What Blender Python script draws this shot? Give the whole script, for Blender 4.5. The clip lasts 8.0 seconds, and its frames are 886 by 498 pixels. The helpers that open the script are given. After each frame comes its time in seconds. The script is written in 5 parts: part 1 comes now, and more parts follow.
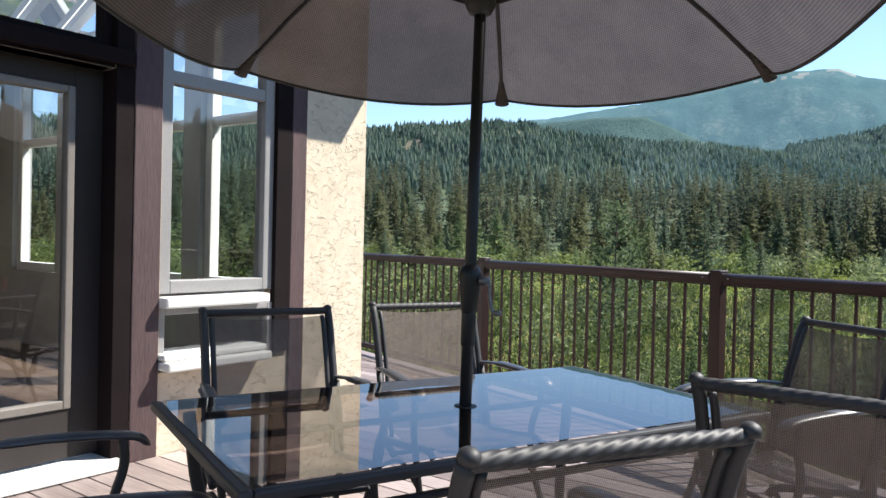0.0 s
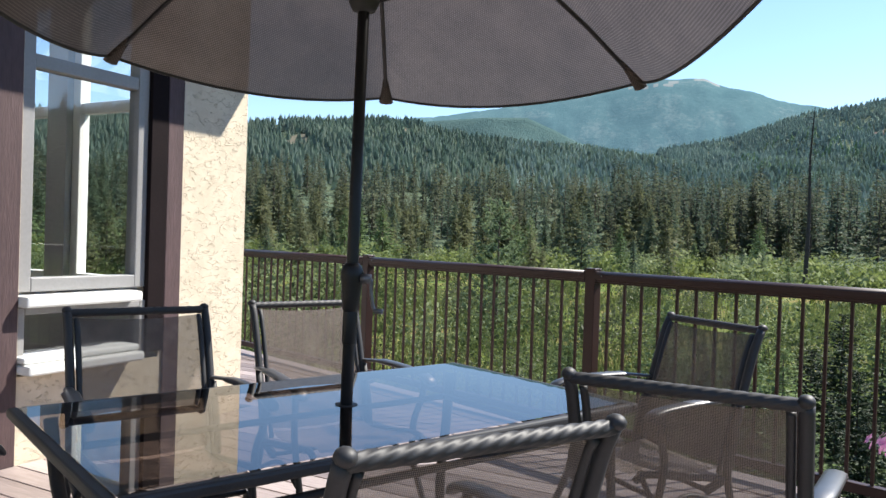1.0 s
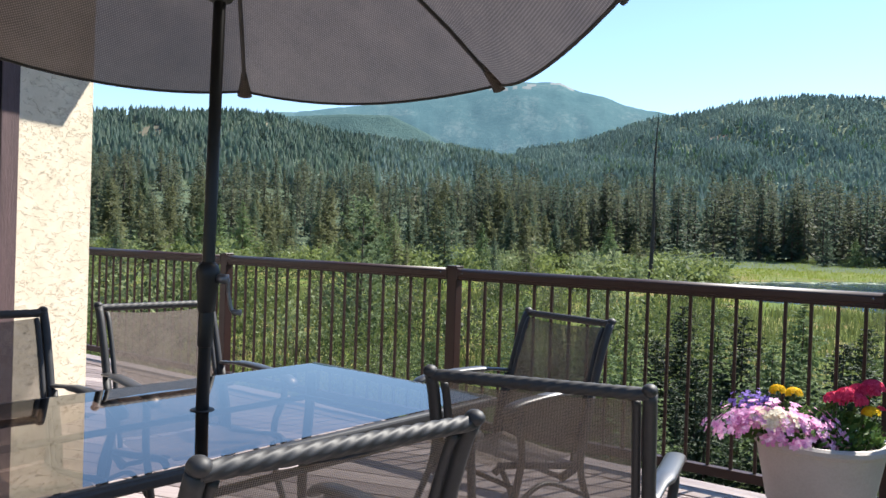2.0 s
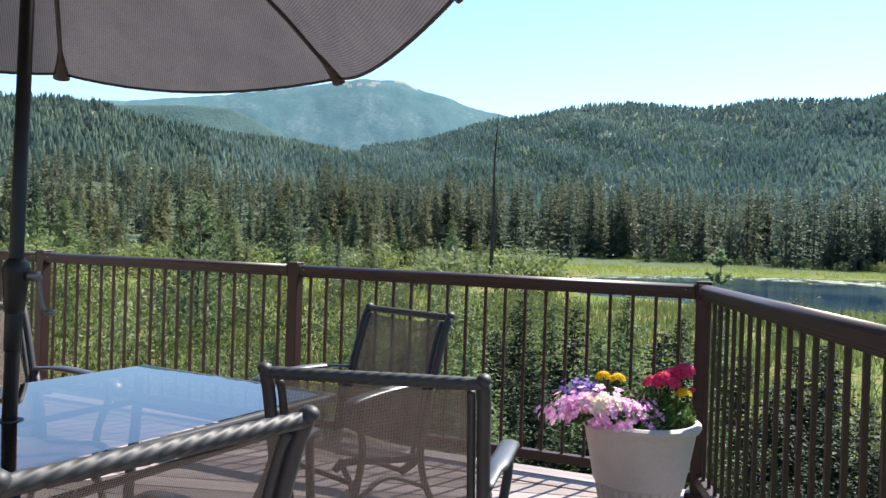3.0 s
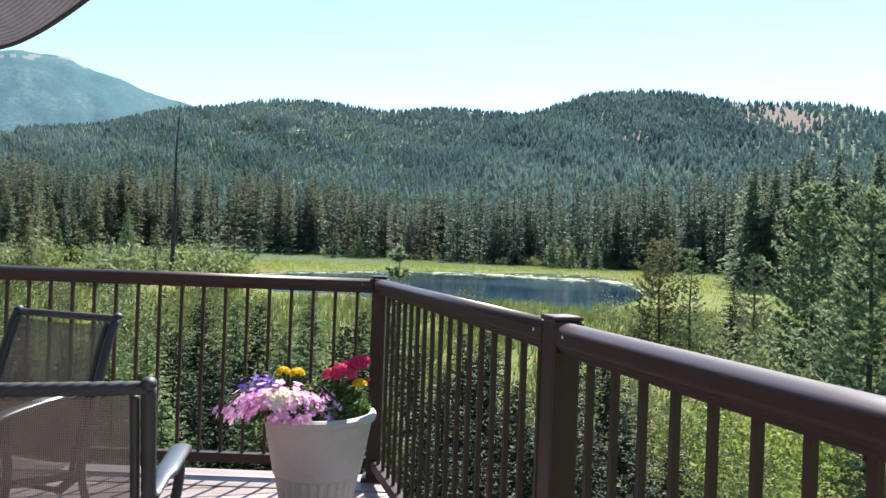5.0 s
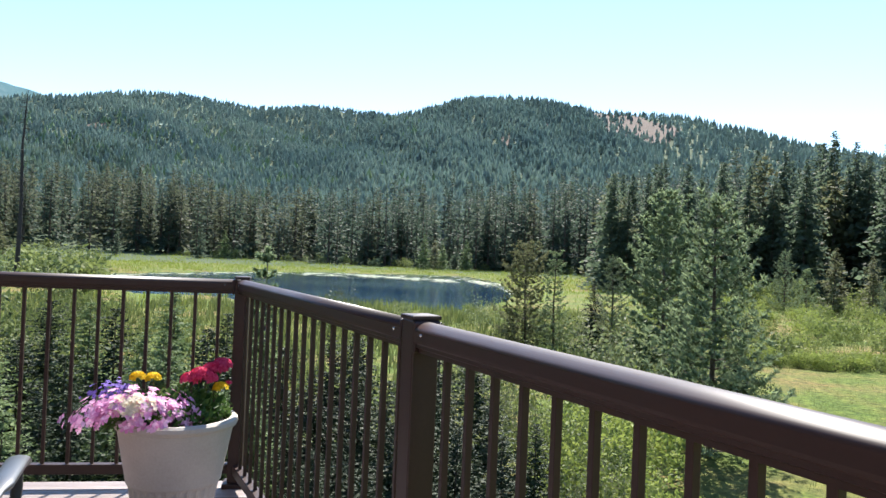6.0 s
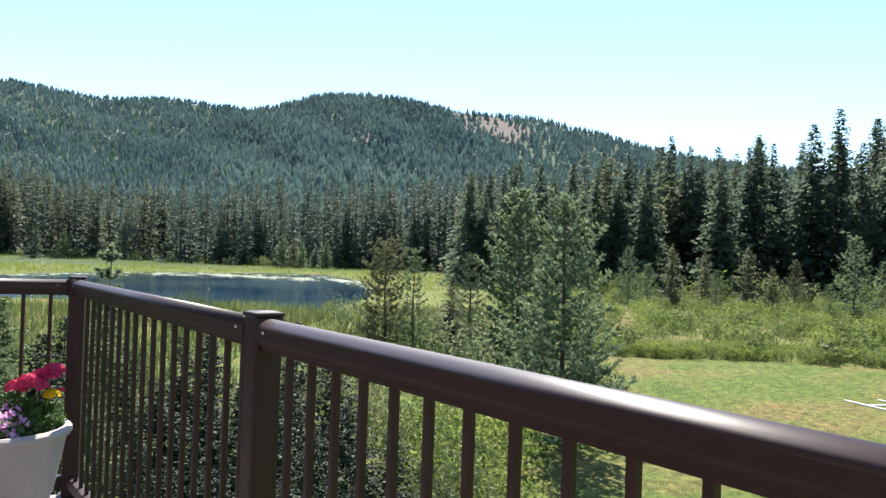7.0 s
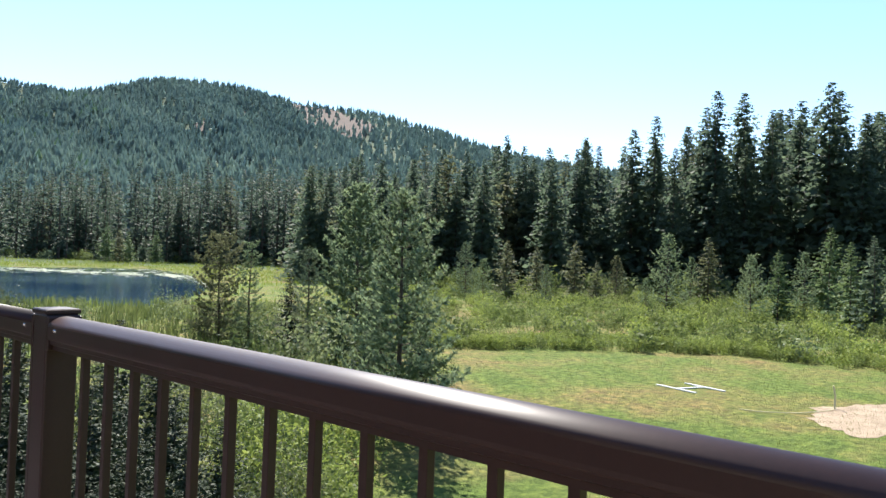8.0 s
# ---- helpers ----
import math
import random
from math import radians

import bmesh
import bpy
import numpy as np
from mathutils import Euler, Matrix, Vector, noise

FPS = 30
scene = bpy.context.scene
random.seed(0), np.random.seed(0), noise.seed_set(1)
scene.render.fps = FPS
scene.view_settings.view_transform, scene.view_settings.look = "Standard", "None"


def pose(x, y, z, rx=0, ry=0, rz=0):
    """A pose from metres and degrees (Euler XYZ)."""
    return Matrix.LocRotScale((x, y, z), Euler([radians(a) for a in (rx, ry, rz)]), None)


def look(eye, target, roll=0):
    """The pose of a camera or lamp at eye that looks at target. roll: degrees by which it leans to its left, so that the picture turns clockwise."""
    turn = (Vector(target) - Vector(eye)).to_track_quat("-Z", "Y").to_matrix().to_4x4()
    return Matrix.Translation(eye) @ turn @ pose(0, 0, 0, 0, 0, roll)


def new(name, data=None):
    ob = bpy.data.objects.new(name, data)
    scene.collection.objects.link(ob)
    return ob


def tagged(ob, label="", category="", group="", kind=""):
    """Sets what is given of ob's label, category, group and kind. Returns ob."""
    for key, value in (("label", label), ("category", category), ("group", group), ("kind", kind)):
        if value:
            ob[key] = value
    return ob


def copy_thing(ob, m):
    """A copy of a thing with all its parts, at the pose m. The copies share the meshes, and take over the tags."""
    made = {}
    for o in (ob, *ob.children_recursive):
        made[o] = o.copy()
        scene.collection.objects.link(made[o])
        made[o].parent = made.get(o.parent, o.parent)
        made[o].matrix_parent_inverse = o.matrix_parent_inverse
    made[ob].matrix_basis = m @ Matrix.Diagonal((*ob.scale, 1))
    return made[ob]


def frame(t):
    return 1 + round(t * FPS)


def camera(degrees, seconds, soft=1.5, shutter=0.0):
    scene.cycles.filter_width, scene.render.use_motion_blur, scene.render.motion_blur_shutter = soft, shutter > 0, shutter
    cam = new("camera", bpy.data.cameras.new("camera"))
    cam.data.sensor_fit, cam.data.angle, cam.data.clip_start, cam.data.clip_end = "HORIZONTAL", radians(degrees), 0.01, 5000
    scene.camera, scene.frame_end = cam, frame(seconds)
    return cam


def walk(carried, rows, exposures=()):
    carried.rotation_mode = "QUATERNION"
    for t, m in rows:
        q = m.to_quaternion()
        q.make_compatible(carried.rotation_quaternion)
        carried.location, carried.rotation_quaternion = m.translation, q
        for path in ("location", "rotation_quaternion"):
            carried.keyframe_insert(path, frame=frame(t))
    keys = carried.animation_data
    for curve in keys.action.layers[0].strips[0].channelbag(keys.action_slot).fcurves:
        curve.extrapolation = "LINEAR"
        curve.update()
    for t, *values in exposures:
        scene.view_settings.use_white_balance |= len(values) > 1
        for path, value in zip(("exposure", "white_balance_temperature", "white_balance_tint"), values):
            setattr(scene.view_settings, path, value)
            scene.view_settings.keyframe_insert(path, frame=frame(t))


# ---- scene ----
cam = camera(60.46, 8.0)
PATH = [
    (0.0, pose(-0.052, 0.016, 1.247, 89.25, -1.40, 37.11)),
    (0.5, pose(-0.045, 0.021, 1.247, 89.24, -1.59, 33.07)),
    (1.0, pose(-0.040, 0.018, 1.252, 89.25, -1.88, 28.51)),
    (1.5, pose(-0.041, 0.018, 1.258, 89.29, -1.96, 23.58)),
    (3.0, pose(-0.021, 0.039, 1.248, 89.55, -1.86, 6.63)),
    (3.5, pose(-0.023, 0.040, 1.246, 89.63, -2.03, 0.38)),
    (4.0, pose(-0.011, 0.034, 1.247, 89.75, -1.77, -5.65)),
    (4.5, pose(0.002, 0.028, 1.251, 89.85, -1.81, -11.41)),
    (6.0, pose(0.032, -0.010, 1.250, 90.48, -2.34, -26.22)),
    (6.5, pose(0.044, -0.031, 1.249, 90.59, -2.13, -31.33)),
    (7.0, pose(0.056, -0.054, 1.247, 90.69, -1.94, -36.70)),
    (7.5, pose(0.074, -0.066, 1.248, 90.65, -2.01, -42.38)),
    (8.0, pose(0.106, -0.086, 1.246, 90.71, -2.14, -48.66)),
]
walk(cam, PATH, exposures=[(0.0, 1.38), (1.5, 1.42), (3.5, 1.68), (4.5, 1.72), (6.0, 1.66), (8.0, 1.56)])

# ---- light ----
SUN_BEARING, SUN_ELEVATION = 38.0, 49.5
world = bpy.data.worlds.new("sky")
world.use_nodes = True
scene.world = world
wn = world.node_tree.nodes
sky = wn.new("ShaderNodeTexSky")
sky.sky_type = "NISHITA"
sky.sun_disc = False
sky.sun_elevation = radians(SUN_ELEVATION)
sky.sun_rotation = radians(SUN_BEARING)
sky.altitude = 900
sky.air_density = 1.0
sky.dust_density = 0.0
sky.ozone_density = 3.0
world.node_tree.links.new(sky.outputs[0], wn["Background"].inputs[0])
wn["Background"].inputs[1].default_value = 0.095
sb, se = radians(SUN_BEARING), radians(SUN_ELEVATION)
SUN_DIR = Vector((math.sin(sb) * math.cos(se), math.cos(sb) * math.cos(se), math.sin(se)))
sun_data = bpy.data.lights.new("sun", "SUN")
sun_data.energy, sun_data.angle, sun_data.color = 4.7, radians(0.53), (1.0, 0.95, 0.87)
sun = new("sun", sun_data)
sun.matrix_world = look(SUN_DIR * 50, (0, 0, 0))


# ---- materials ----
def material(name, rough=0.6, metal=0.0, spec=0.5):
    m = bpy.data.materials.new(name)
    m.use_nodes = True
    b = m.node_tree.nodes["Principled BSDF"]
    b.inputs["Roughness"].default_value = rough
    b.inputs["Metallic"].default_value = metal
    b.inputs["Specular IOR Level"].default_value = spec
    return m, m.node_tree.nodes, m.node_tree.links, b


def node(nodes, kind, **values):
    n = nodes.new(kind)
    for k, v in values.items():
        n.inputs[k.replace("_", " ")].default_value = v
    return n


def ramp(nodes, stops):
    r = nodes.new("ShaderNodeValToRGB")
    e = r.color_ramp.elements
    while len(e) < len(stops):
        e.new(0.5)
    for el, (p, c) in zip(e, stops):
        el.position, el.color = p, (*c, 1)
    return r


def noisy(name, dark, light, scale=6.0, fine=60.0, rough=0.6, bump=0.2, depth=0.004, metal=0.0, spec=0.5, stretch=(1, 1, 1), obrand=0.0):
    """Two scales of variation between two colours, with a fine relief; stretch draws the grain out along an axis."""
    m, n, l, b = material(name, rough, metal, spec)
    tc = n.new("ShaderNodeTexCoord")
    mp = n.new("ShaderNodeMapping")
    mp.inputs["Scale"].default_value = stretch
    l.new(tc.outputs["Object"], mp.inputs[0])
    big = node(n, "ShaderNodeTexNoise", Scale=scale, Detail=4.0, Roughness=0.6)
    small = node(n, "ShaderNodeTexNoise", Scale=fine, Detail=5.0, Roughness=0.7)
    l.new(mp.outputs[0], big.inputs["Vector"])
    l.new(mp.outputs[0], small.inputs["Vector"])
    mix = n.new("ShaderNodeMath")
    mix.operation = "MULTIPLY_ADD"
    mix.inputs[1].default_value = 0.5
    half = n.new("ShaderNodeMath")
    half.operation = "MULTIPLY"
    half.inputs[1].default_value = 0.5
    l.new(big.outputs[0], half.inputs[0])
    l.new(small.outputs[0], mix.inputs[0])
    l.new(half.outputs[0], mix.inputs[2])
    last = mix.outputs[0]
    if obrand:
        oi = n.new("ShaderNodeObjectInfo")
        ad = n.new("ShaderNodeMath")
        ad.operation = "MULTIPLY_ADD"
        ad.inputs[1].default_value = obrand
        l.new(oi.outputs["Random"], ad.inputs[0])
        sub = n.new("ShaderNodeMath")
        sub.operation = "SUBTRACT"
        sub.inputs[1].default_value = obrand / 2
        l.new(last, sub.inputs[0])
        l.new(sub.outputs[0], ad.inputs[2])
        last = ad.outputs[0]
    r = ramp(n, [(0.3, dark), (0.7, light)])
    l.new(last, r.inputs[0])
    l.new(r.outputs[0], b.inputs["Base Color"])
    if bump:
        bp = node(n, "ShaderNodeBump", Strength=bump, Distance=depth)
        l.new(small.outputs[0], bp.inputs["Height"])
        l.new(bp.outputs[0], b.inputs["Normal"])
    return m


def leafy(name, dark, light, through_light=0.3, rough=0.6, patch=0.0):
    """Foliage: each leaf or spray has its own tone, and lets some light through."""
    m, n, l, b = material(name, rough, spec=0.12)
    g = n.new("ShaderNodeNewGeometry")
    oi = n.new("ShaderNodeObjectInfo")
    ad = n.new("ShaderNodeMath")
    ad.operation = "MULTIPLY_ADD"
    ad.inputs[1].default_value = 0.35
    sc = n.new("ShaderNodeMath")
    sc.operation = "MULTIPLY"
    sc.inputs[1].default_value = 0.65
    l.new(g.outputs["Random Per Island"], sc.inputs[0])
    l.new(oi.outputs["Random"], ad.inputs[0])
    l.new(sc.outputs[0], ad.inputs[2])
    last = ad.outputs[0]
    if patch:
        tx = node(n, "ShaderNodeTexNoise", Scale=patch, Detail=3.0)
        l.new(g.outputs["Position"], tx.inputs["Vector"])
        a2 = n.new("ShaderNodeMath")
        a2.operation = "MULTIPLY_ADD"
        a2.inputs[1].default_value = 1.6
        a2.inputs[2].default_value = -0.8
        l.new(tx.outputs[0], a2.inputs[0])
        a3 = n.new("ShaderNodeMath")
        l.new(a2.outputs[0], a3.inputs[0])
        l.new(last, a3.inputs[1])
        last = a3.outputs[0]
    r = ramp(n, [(0.0, dark), (1.0, light)])
    l.new(last, r.inputs[0])
    l.new(r.outputs[0], b.inputs["Base Color"])
    if through_light:
        t = n.new("ShaderNodeBsdfTranslucent")
        l.new(r.outputs[0], t.inputs[0])
        mx = n.new("ShaderNodeMixShader")
        mx.inputs[0].default_value = through_light
        l.new(b.outputs[0], mx.inputs[1])
        l.new(t.outputs[0], mx.inputs[2])
        l.new(mx.outputs[0], n["Material Output"].inputs[0])
    return m


def woven(name, dark, light, open_share, scale, directions, glow=0.2):
    """Cloth woven of threads with small gaps: some of the light goes straight through."""
    m, n, l, b = material(name, 0.75, spec=0.3)
    tc = n.new("ShaderNodeTexCoord")
    waves = []
    for direction in directions:
        ck = n.new("ShaderNodeTexWave")
        ck.bands_direction = direction
        ck.inputs["Scale"].default_value = scale
        ck.inputs["Distortion"].default_value = 0.6
        ck.inputs["Detail"].default_value = 1.0
        l.new(tc.outputs["Object"], ck.inputs["Vector"])
        waves.append(ck)
    pr = n.new("ShaderNodeMath")
    pr.operation = "MULTIPLY"
    l.new(waves[0].outputs["Fac"], pr.inputs[0])
    l.new(waves[1].outputs["Fac"], pr.inputs[1])
    nz = node(n, "ShaderNodeTexNoise", Scale=6.0, Detail=6.0, Roughness=0.7)
    l.new(tc.outputs["Object"], nz.inputs["Vector"])
    hf = n.new("ShaderNodeMath")
    hf.operation = "MULTIPLY_ADD"
    hf.inputs[1].default_value = 0.6
    sh = n.new("ShaderNodeMath")
    sh.operation = "MULTIPLY_ADD"
    sh.inputs[1].default_value = 0.45
    sh.inputs[2].default_value = 0.05
    l.new(nz.outputs[0], sh.inputs[0])
    l.new(pr.outputs[0], hf.inputs[0])
    l.new(sh.outputs[0], hf.inputs[2])
    r = ramp(n, [(0.15, dark), (0.85, light)])
    l.new(hf.outputs[0], r.inputs[0])
    l.new(r.outputs[0], b.inputs["Base Color"])
    bp = node(n, "ShaderNodeBump", Strength=0.25, Distance=0.002)
    l.new(hf.outputs[0], bp.inputs["Height"])
    l.new(bp.outputs[0], b.inputs["Normal"])
    tl = n.new("ShaderNodeBsdfTranslucent")
    l.new(r.outputs[0], tl.inputs[0])
    m1 = n.new("ShaderNodeMixShader")
    m1.inputs[0].default_value = glow
    l.new(b.outputs[0], m1.inputs[1])
    l.new(tl.outputs[0], m1.inputs[2])
    tp = n.new("ShaderNodeBsdfTransparent")
    m2 = n.new("ShaderNodeMixShader")
    m2.inputs[0].default_value = open_share
    l.new(m1.outputs[0], m2.inputs[1])
    l.new(tp.outputs[0], m2.inputs[2])
    l.new(m2.outputs[0], n["Material Output"].inputs[0])
    return m


def pane_glass(name, tint, gloss_min, ior=1.5):
    """Thin sheet of glass: clear or tinted straight through, mirror by Fresnel."""
    m, n, l, b = material(name)
    tp = n.new("ShaderNodeBsdfTransparent")
    tp.inputs[0].default_value = (*tint, 1)
    gl = n.new("ShaderNodeBsdfGlossy")
    gl.inputs["Roughness"].default_value = 0.0
    fr = n.new("ShaderNodeFresnel")
    fr.inputs[0].default_value = ior
    mr = n.new("ShaderNodeMapRange")
    mr.inputs["To Min"].default_value = gloss_min
    l.new(fr.outputs[0], mr.inputs[0])
    mx = n.new("ShaderNodeMixShader")
    l.new(mr.outputs[0], mx.inputs[0])
    l.new(tp.outputs[0], mx.inputs[1])
    l.new(gl.outputs[0], mx.inputs[2])
    l.new(mx.outputs[0], n["Material Output"].inputs[0])
    return m


def stucco_material():
    """Skip-trowelled stucco: flat smears with torn edges."""
    m, n, l, b = material("stucco", 0.92, spec=0.15)
    tc = n.new("ShaderNodeTexCoord")
    warp = node(n, "ShaderNodeTexNoise", Scale=9.0, Detail=4.0, Roughness=0.6)
    l.new(tc.outputs["Object"], warp.inputs["Vector"])
    mp = n.new("ShaderNodeMapping")
    mp.inputs["Scale"].default_value = (1, 0.8, 1.5)
    l.new(tc.outputs["Object"], mp.inputs[0])
    sm = node(n, "ShaderNodeTexNoise", Scale=22.0, Detail=5.0, Roughness=0.66, Distortion=0.9)
    l.new(mp.outputs[0], sm.inputs["Vector"])
    step = ramp(n, [(0.56, (0, 0, 0)), (0.60, (1, 1, 1))])
    l.new(sm.outputs[0], step.inputs[0])
    fine = node(n, "ShaderNodeTexNoise", Scale=120.0, Detail=3.0)
    l.new(tc.outputs["Object"], fine.inputs["Vector"])
    add = n.new("ShaderNodeMath")
    add.operation = "MULTIPLY_ADD"
    add.inputs[1].default_value = 0.25
    l.new(fine.outputs[0], add.inputs[0])
    l.new(step.outputs[0], add.inputs[2])
    bp = node(n, "ShaderNodeBump", Strength=0.8, Distance=0.007)
    l.new(add.outputs[0], bp.inputs["Height"])
    l.new(bp.outputs[0], b.inputs["Normal"])
    r = ramp(n, [(0.3, (0.53, 0.455, 0.345)), (0.7, (0.64, 0.560, 0.435))])
    l.new(warp.outputs[0], r.inputs[0])
    l.new(r.outputs[0], b.inputs["Base Color"])
    return m


STUCCO = stucco_material()
TIMBER = noisy("stained_timber", (0.034, 0.019, 0.020), (0.094, 0.055, 0.055), 2.5, 30.0, 0.7, 0.7, 0.005, stretch=(3, 3, 0.4))
DARK_TRIM = noisy("dark_brown_paint", (0.007, 0.0045, 0.005), (0.014, 0.009, 0.0095), 4.0, 50.0, 0.8, 0.1, 0.002, spec=0.1)
DOOR_PAINT = noisy("taupe_paint", (0.022, 0.018, 0.0175), (0.036, 0.030, 0.028), 3.0, 70.0, 0.65, 0.1, 0.002, spec=0.25)
TAUPE_BEAD = noisy("taupe_bead", (0.14, 0.125, 0.11), (0.19, 0.17, 0.15), 3.0, 60.0, 0.5, 0.05, 0.001)
WHITE_FRAME = noisy("white_vinyl", (0.66, 0.66, 0.63), (0.80, 0.80, 0.77), 3.0, 60.0, 0.4, 0.05, 0.001)
GREY_FRAME = noisy("grey_vinyl", (0.21, 0.205, 0.20), (0.28, 0.275, 0.27), 3.0, 60.0, 0.45, 0.05, 0.001)
RAIL_BROWN = noisy("brown_vinyl_rail", (0.022, 0.0092, 0.0074), (0.035, 0.0152, 0.0122), 5.0, 80.0, 0.55, 0.05, 0.001, spec=0.05)
RAIL_BROWN.node_tree.nodes["Principled BSDF"].inputs["Coat Weight"].default_value = 0.6
RAIL_BROWN.node_tree.nodes["Principled BSDF"].inputs["Coat Roughness"].default_value = 0.42
DECK_WOOD = noisy("deck_board", (0.135, 0.104, 0.097), (0.395, 0.328, 0.306), 1.6, 22.0, 0.44, 0.6, 0.004, stretch=(0.22, 3, 3), obrand=0.3)
UNDER = noisy("deck_under", (0.008, 0.006, 0.005), (0.02, 0.016, 0.013), 3.0, 30.0, 0.8)
IRON = noisy("dark_cast_metal", (0.012, 0.012, 0.014), (0.027, 0.027, 0.029), 8.0, 120.0, 0.58, 0.15, 0.001, metal=0.0, spec=0.5)
POLE_PAINT = noisy("black_pole_paint", (0.006, 0.006, 0.007), (0.013, 0.013, 0.014), 8.0, 120.0, 0.45, 0.08, 0.001, spec=0.35)
CRANK_STEEL = noisy("dull_steel", (0.10, 0.10, 0.11), (0.20, 0.20, 0.21), 20.0, 150.0, 0.4, 0.1, 0.001, metal=0.6)
# Lighter, glossier copy of the cast metal, for the sun's glare on the arms.
IRON_LIT = noisy("sunlit_arm_paint", (0.018, 0.018, 0.020), (0.036, 0.036, 0.038), 8.0, 120.0, 0.50, 0.06, 0.001, spec=0.45)
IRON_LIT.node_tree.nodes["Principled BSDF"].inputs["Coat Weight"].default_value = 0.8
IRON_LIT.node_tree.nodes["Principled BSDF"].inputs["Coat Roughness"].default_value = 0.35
SLING = woven("chair_sling", (0.052, 0.040, 0.033), (0.235, 0.190, 0.165), 0.23, 84.0, ("X", "Z"), 0.06)
CANOPY = woven("umbrella_cloth", (0.046, 0.038, 0.036), (0.176, 0.147, 0.137), 0.03, 42.0, ("X", "Y"), 0.23)
CAST_BROWN = noisy("brown_cast_metal", (0.035, 0.014, 0.010), (0.065, 0.028, 0.020), 8.0, 90.0, 0.5, 0.2, 0.001)
HEM = noisy("dark_hem", (0.02, 0.02, 0.022), (0.04, 0.04, 0.045), 8, 80, 0.7)
POT = noisy("terrazzo_pot", (0.365, 0.315, 0.275), (0.47, 0.415, 0.37), 5.0, 90.0, 0.7, 0.15, 0.002)
STRAW = noisy("bleached_straw", (0.42, 0.38, 0.22), (0.56, 0.52, 0.33), 6, 60, 0.8)
SOIL = noisy("potting_soil", (0.02, 0.013, 0.008), (0.05, 0.035, 0.022), 12, 90, 0.95, 0.8, 0.01)
CHROME, _n, _l, _b = material("crank_steel", 0.25, 1.0)
_b.inputs["Base Color"].default_value = (0.5, 0.5, 0.52, 1)
TABLE_GLASS = pane_glass("smoked_glass", (0.26, 0.21, 0.18), 0.05, 2.1)
WINDOW_GLASS = pane_glass("window_glass", (0.93, 0.96, 0.96), 0.10, 1.5)
ROOM_WALL = noisy("room_wall", (0.20, 0.15, 0.10), (0.26, 0.20, 0.13), 2, 40, 0.9, 0.1)
# White room paint with the shade indoors put into its grey.
ROOM_PAINT = noisy("greyed_white_paint", (0.36, 0.36, 0.35), (0.44, 0.44, 0.43), 2, 40, 0.8, 0.1)
ROOM_FLOOR = noisy("room_floor", (0.05, 0.03, 0.02), (0.09, 0.06, 0.04), 2, 20, 0.5)
EAVE = noisy("eave_board", (0.10, 0.07, 0.06), (0.16, 0.12, 0.10), 2, 20, 0.7)
BARK = noisy("bark", (0.04, 0.03, 0.022), (0.11, 0.085, 0.065), 6, 40, 0.95, 0.8, 0.02)
DEAD_WOOD = noisy("dead_wood", (0.02, 0.017, 0.016), (0.06, 0.05, 0.045), 3, 20, 0.95)
SPRUCE = leafy("spruce_needles", (0.055, 0.084, 0.062), (0.125, 0.165, 0.100), 0.58)
# Darkened copy of the spruce needles: shade below the deck, put into the colour.
SHADED_SPRUCE = leafy("shaded_spruce_needles", (0.009, 0.018, 0.009), (0.040, 0.060, 0.028), 0.12)
YOUNG_SPRUCE = leafy("young_spruce_needles", (0.058, 0.098, 0.040), (0.190, 0.250, 0.110), 0.42)
PINE = leafy("pine_needles", (0.090, 0.135, 0.072), (0.29, 0.36, 0.20), 0.5)
LODGEPOLE = leafy("lodgepole_needles", (0.076, 0.088, 0.046), (0.175, 0.183, 0.096), 0.5)
# Distance haze is put into these paler, bluer needle colours.
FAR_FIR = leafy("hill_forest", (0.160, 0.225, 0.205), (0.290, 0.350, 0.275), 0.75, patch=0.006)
HAZY_FIR = leafy("haze_tinted_fir", (0.225, 0.300, 0.292), (0.380, 0.450, 0.395), 0.75, patch=0.006)
FAR_LEAF = leafy("hill_aspen", (0.16, 0.24, 0.13), (0.26, 0.35, 0.19), 0.4)
SHRUB = leafy("shrub_leaf", (0.050, 0.075, 0.022), (0.20, 0.24, 0.080), 0.4)
MEADOW_LEAF = leafy("meadow_leaf", (0.066, 0.098, 0.025), (0.205, 0.250, 0.078), 0.45, patch=0.22)
SHRUB_DEEP = leafy("alder_leaf", (0.030, 0.050, 0.018), (0.115, 0.150, 0.055), 0.35)
SHRUB_WILLOW = leafy("grey_willow_leaf", (0.040, 0.056, 0.027), (0.150, 0.162, 0.088), 0.3, patch=0.22)
SHRUB_PALE = leafy("willow_leaf", (0.07, 0.10, 0.045), (0.23, 0.27, 0.13), 0.4)
GRASS_BLADE = leafy("meadow_grass", (0.055, 0.085, 0.024), (0.245, 0.270, 0.095), 0.35)
LAKE_FIR = leafy("lakeside_fir", (0.052, 0.080, 0.058), (0.088, 0.120, 0.082), 0.50)
LAKE_PINE = leafy("lakeside_pine", (0.076, 0.090, 0.056), (0.120, 0.134, 0.082), 0.50)
LAWN_BLADE = leafy("lawn_blade", (0.058, 0.090, 0.018), (0.185, 0.200, 0.062), 0.35)
FERN = leafy("fern_frond", (0.11, 0.16, 0.03), (0.30, 0.35, 0.09), 0.4)
REED = leafy("sedge", (0.16, 0.22, 0.03), (0.36, 0.40, 0.075), 0.3)
PLANT_GREEN = leafy("flower_foliage", (0.03, 0.07, 0.015), (0.12, 0.20, 0.05), 0.3)
PINK = leafy("pink_petal", (0.60, 0.13, 0.40), (0.92, 0.66, 0.83), 0.3)
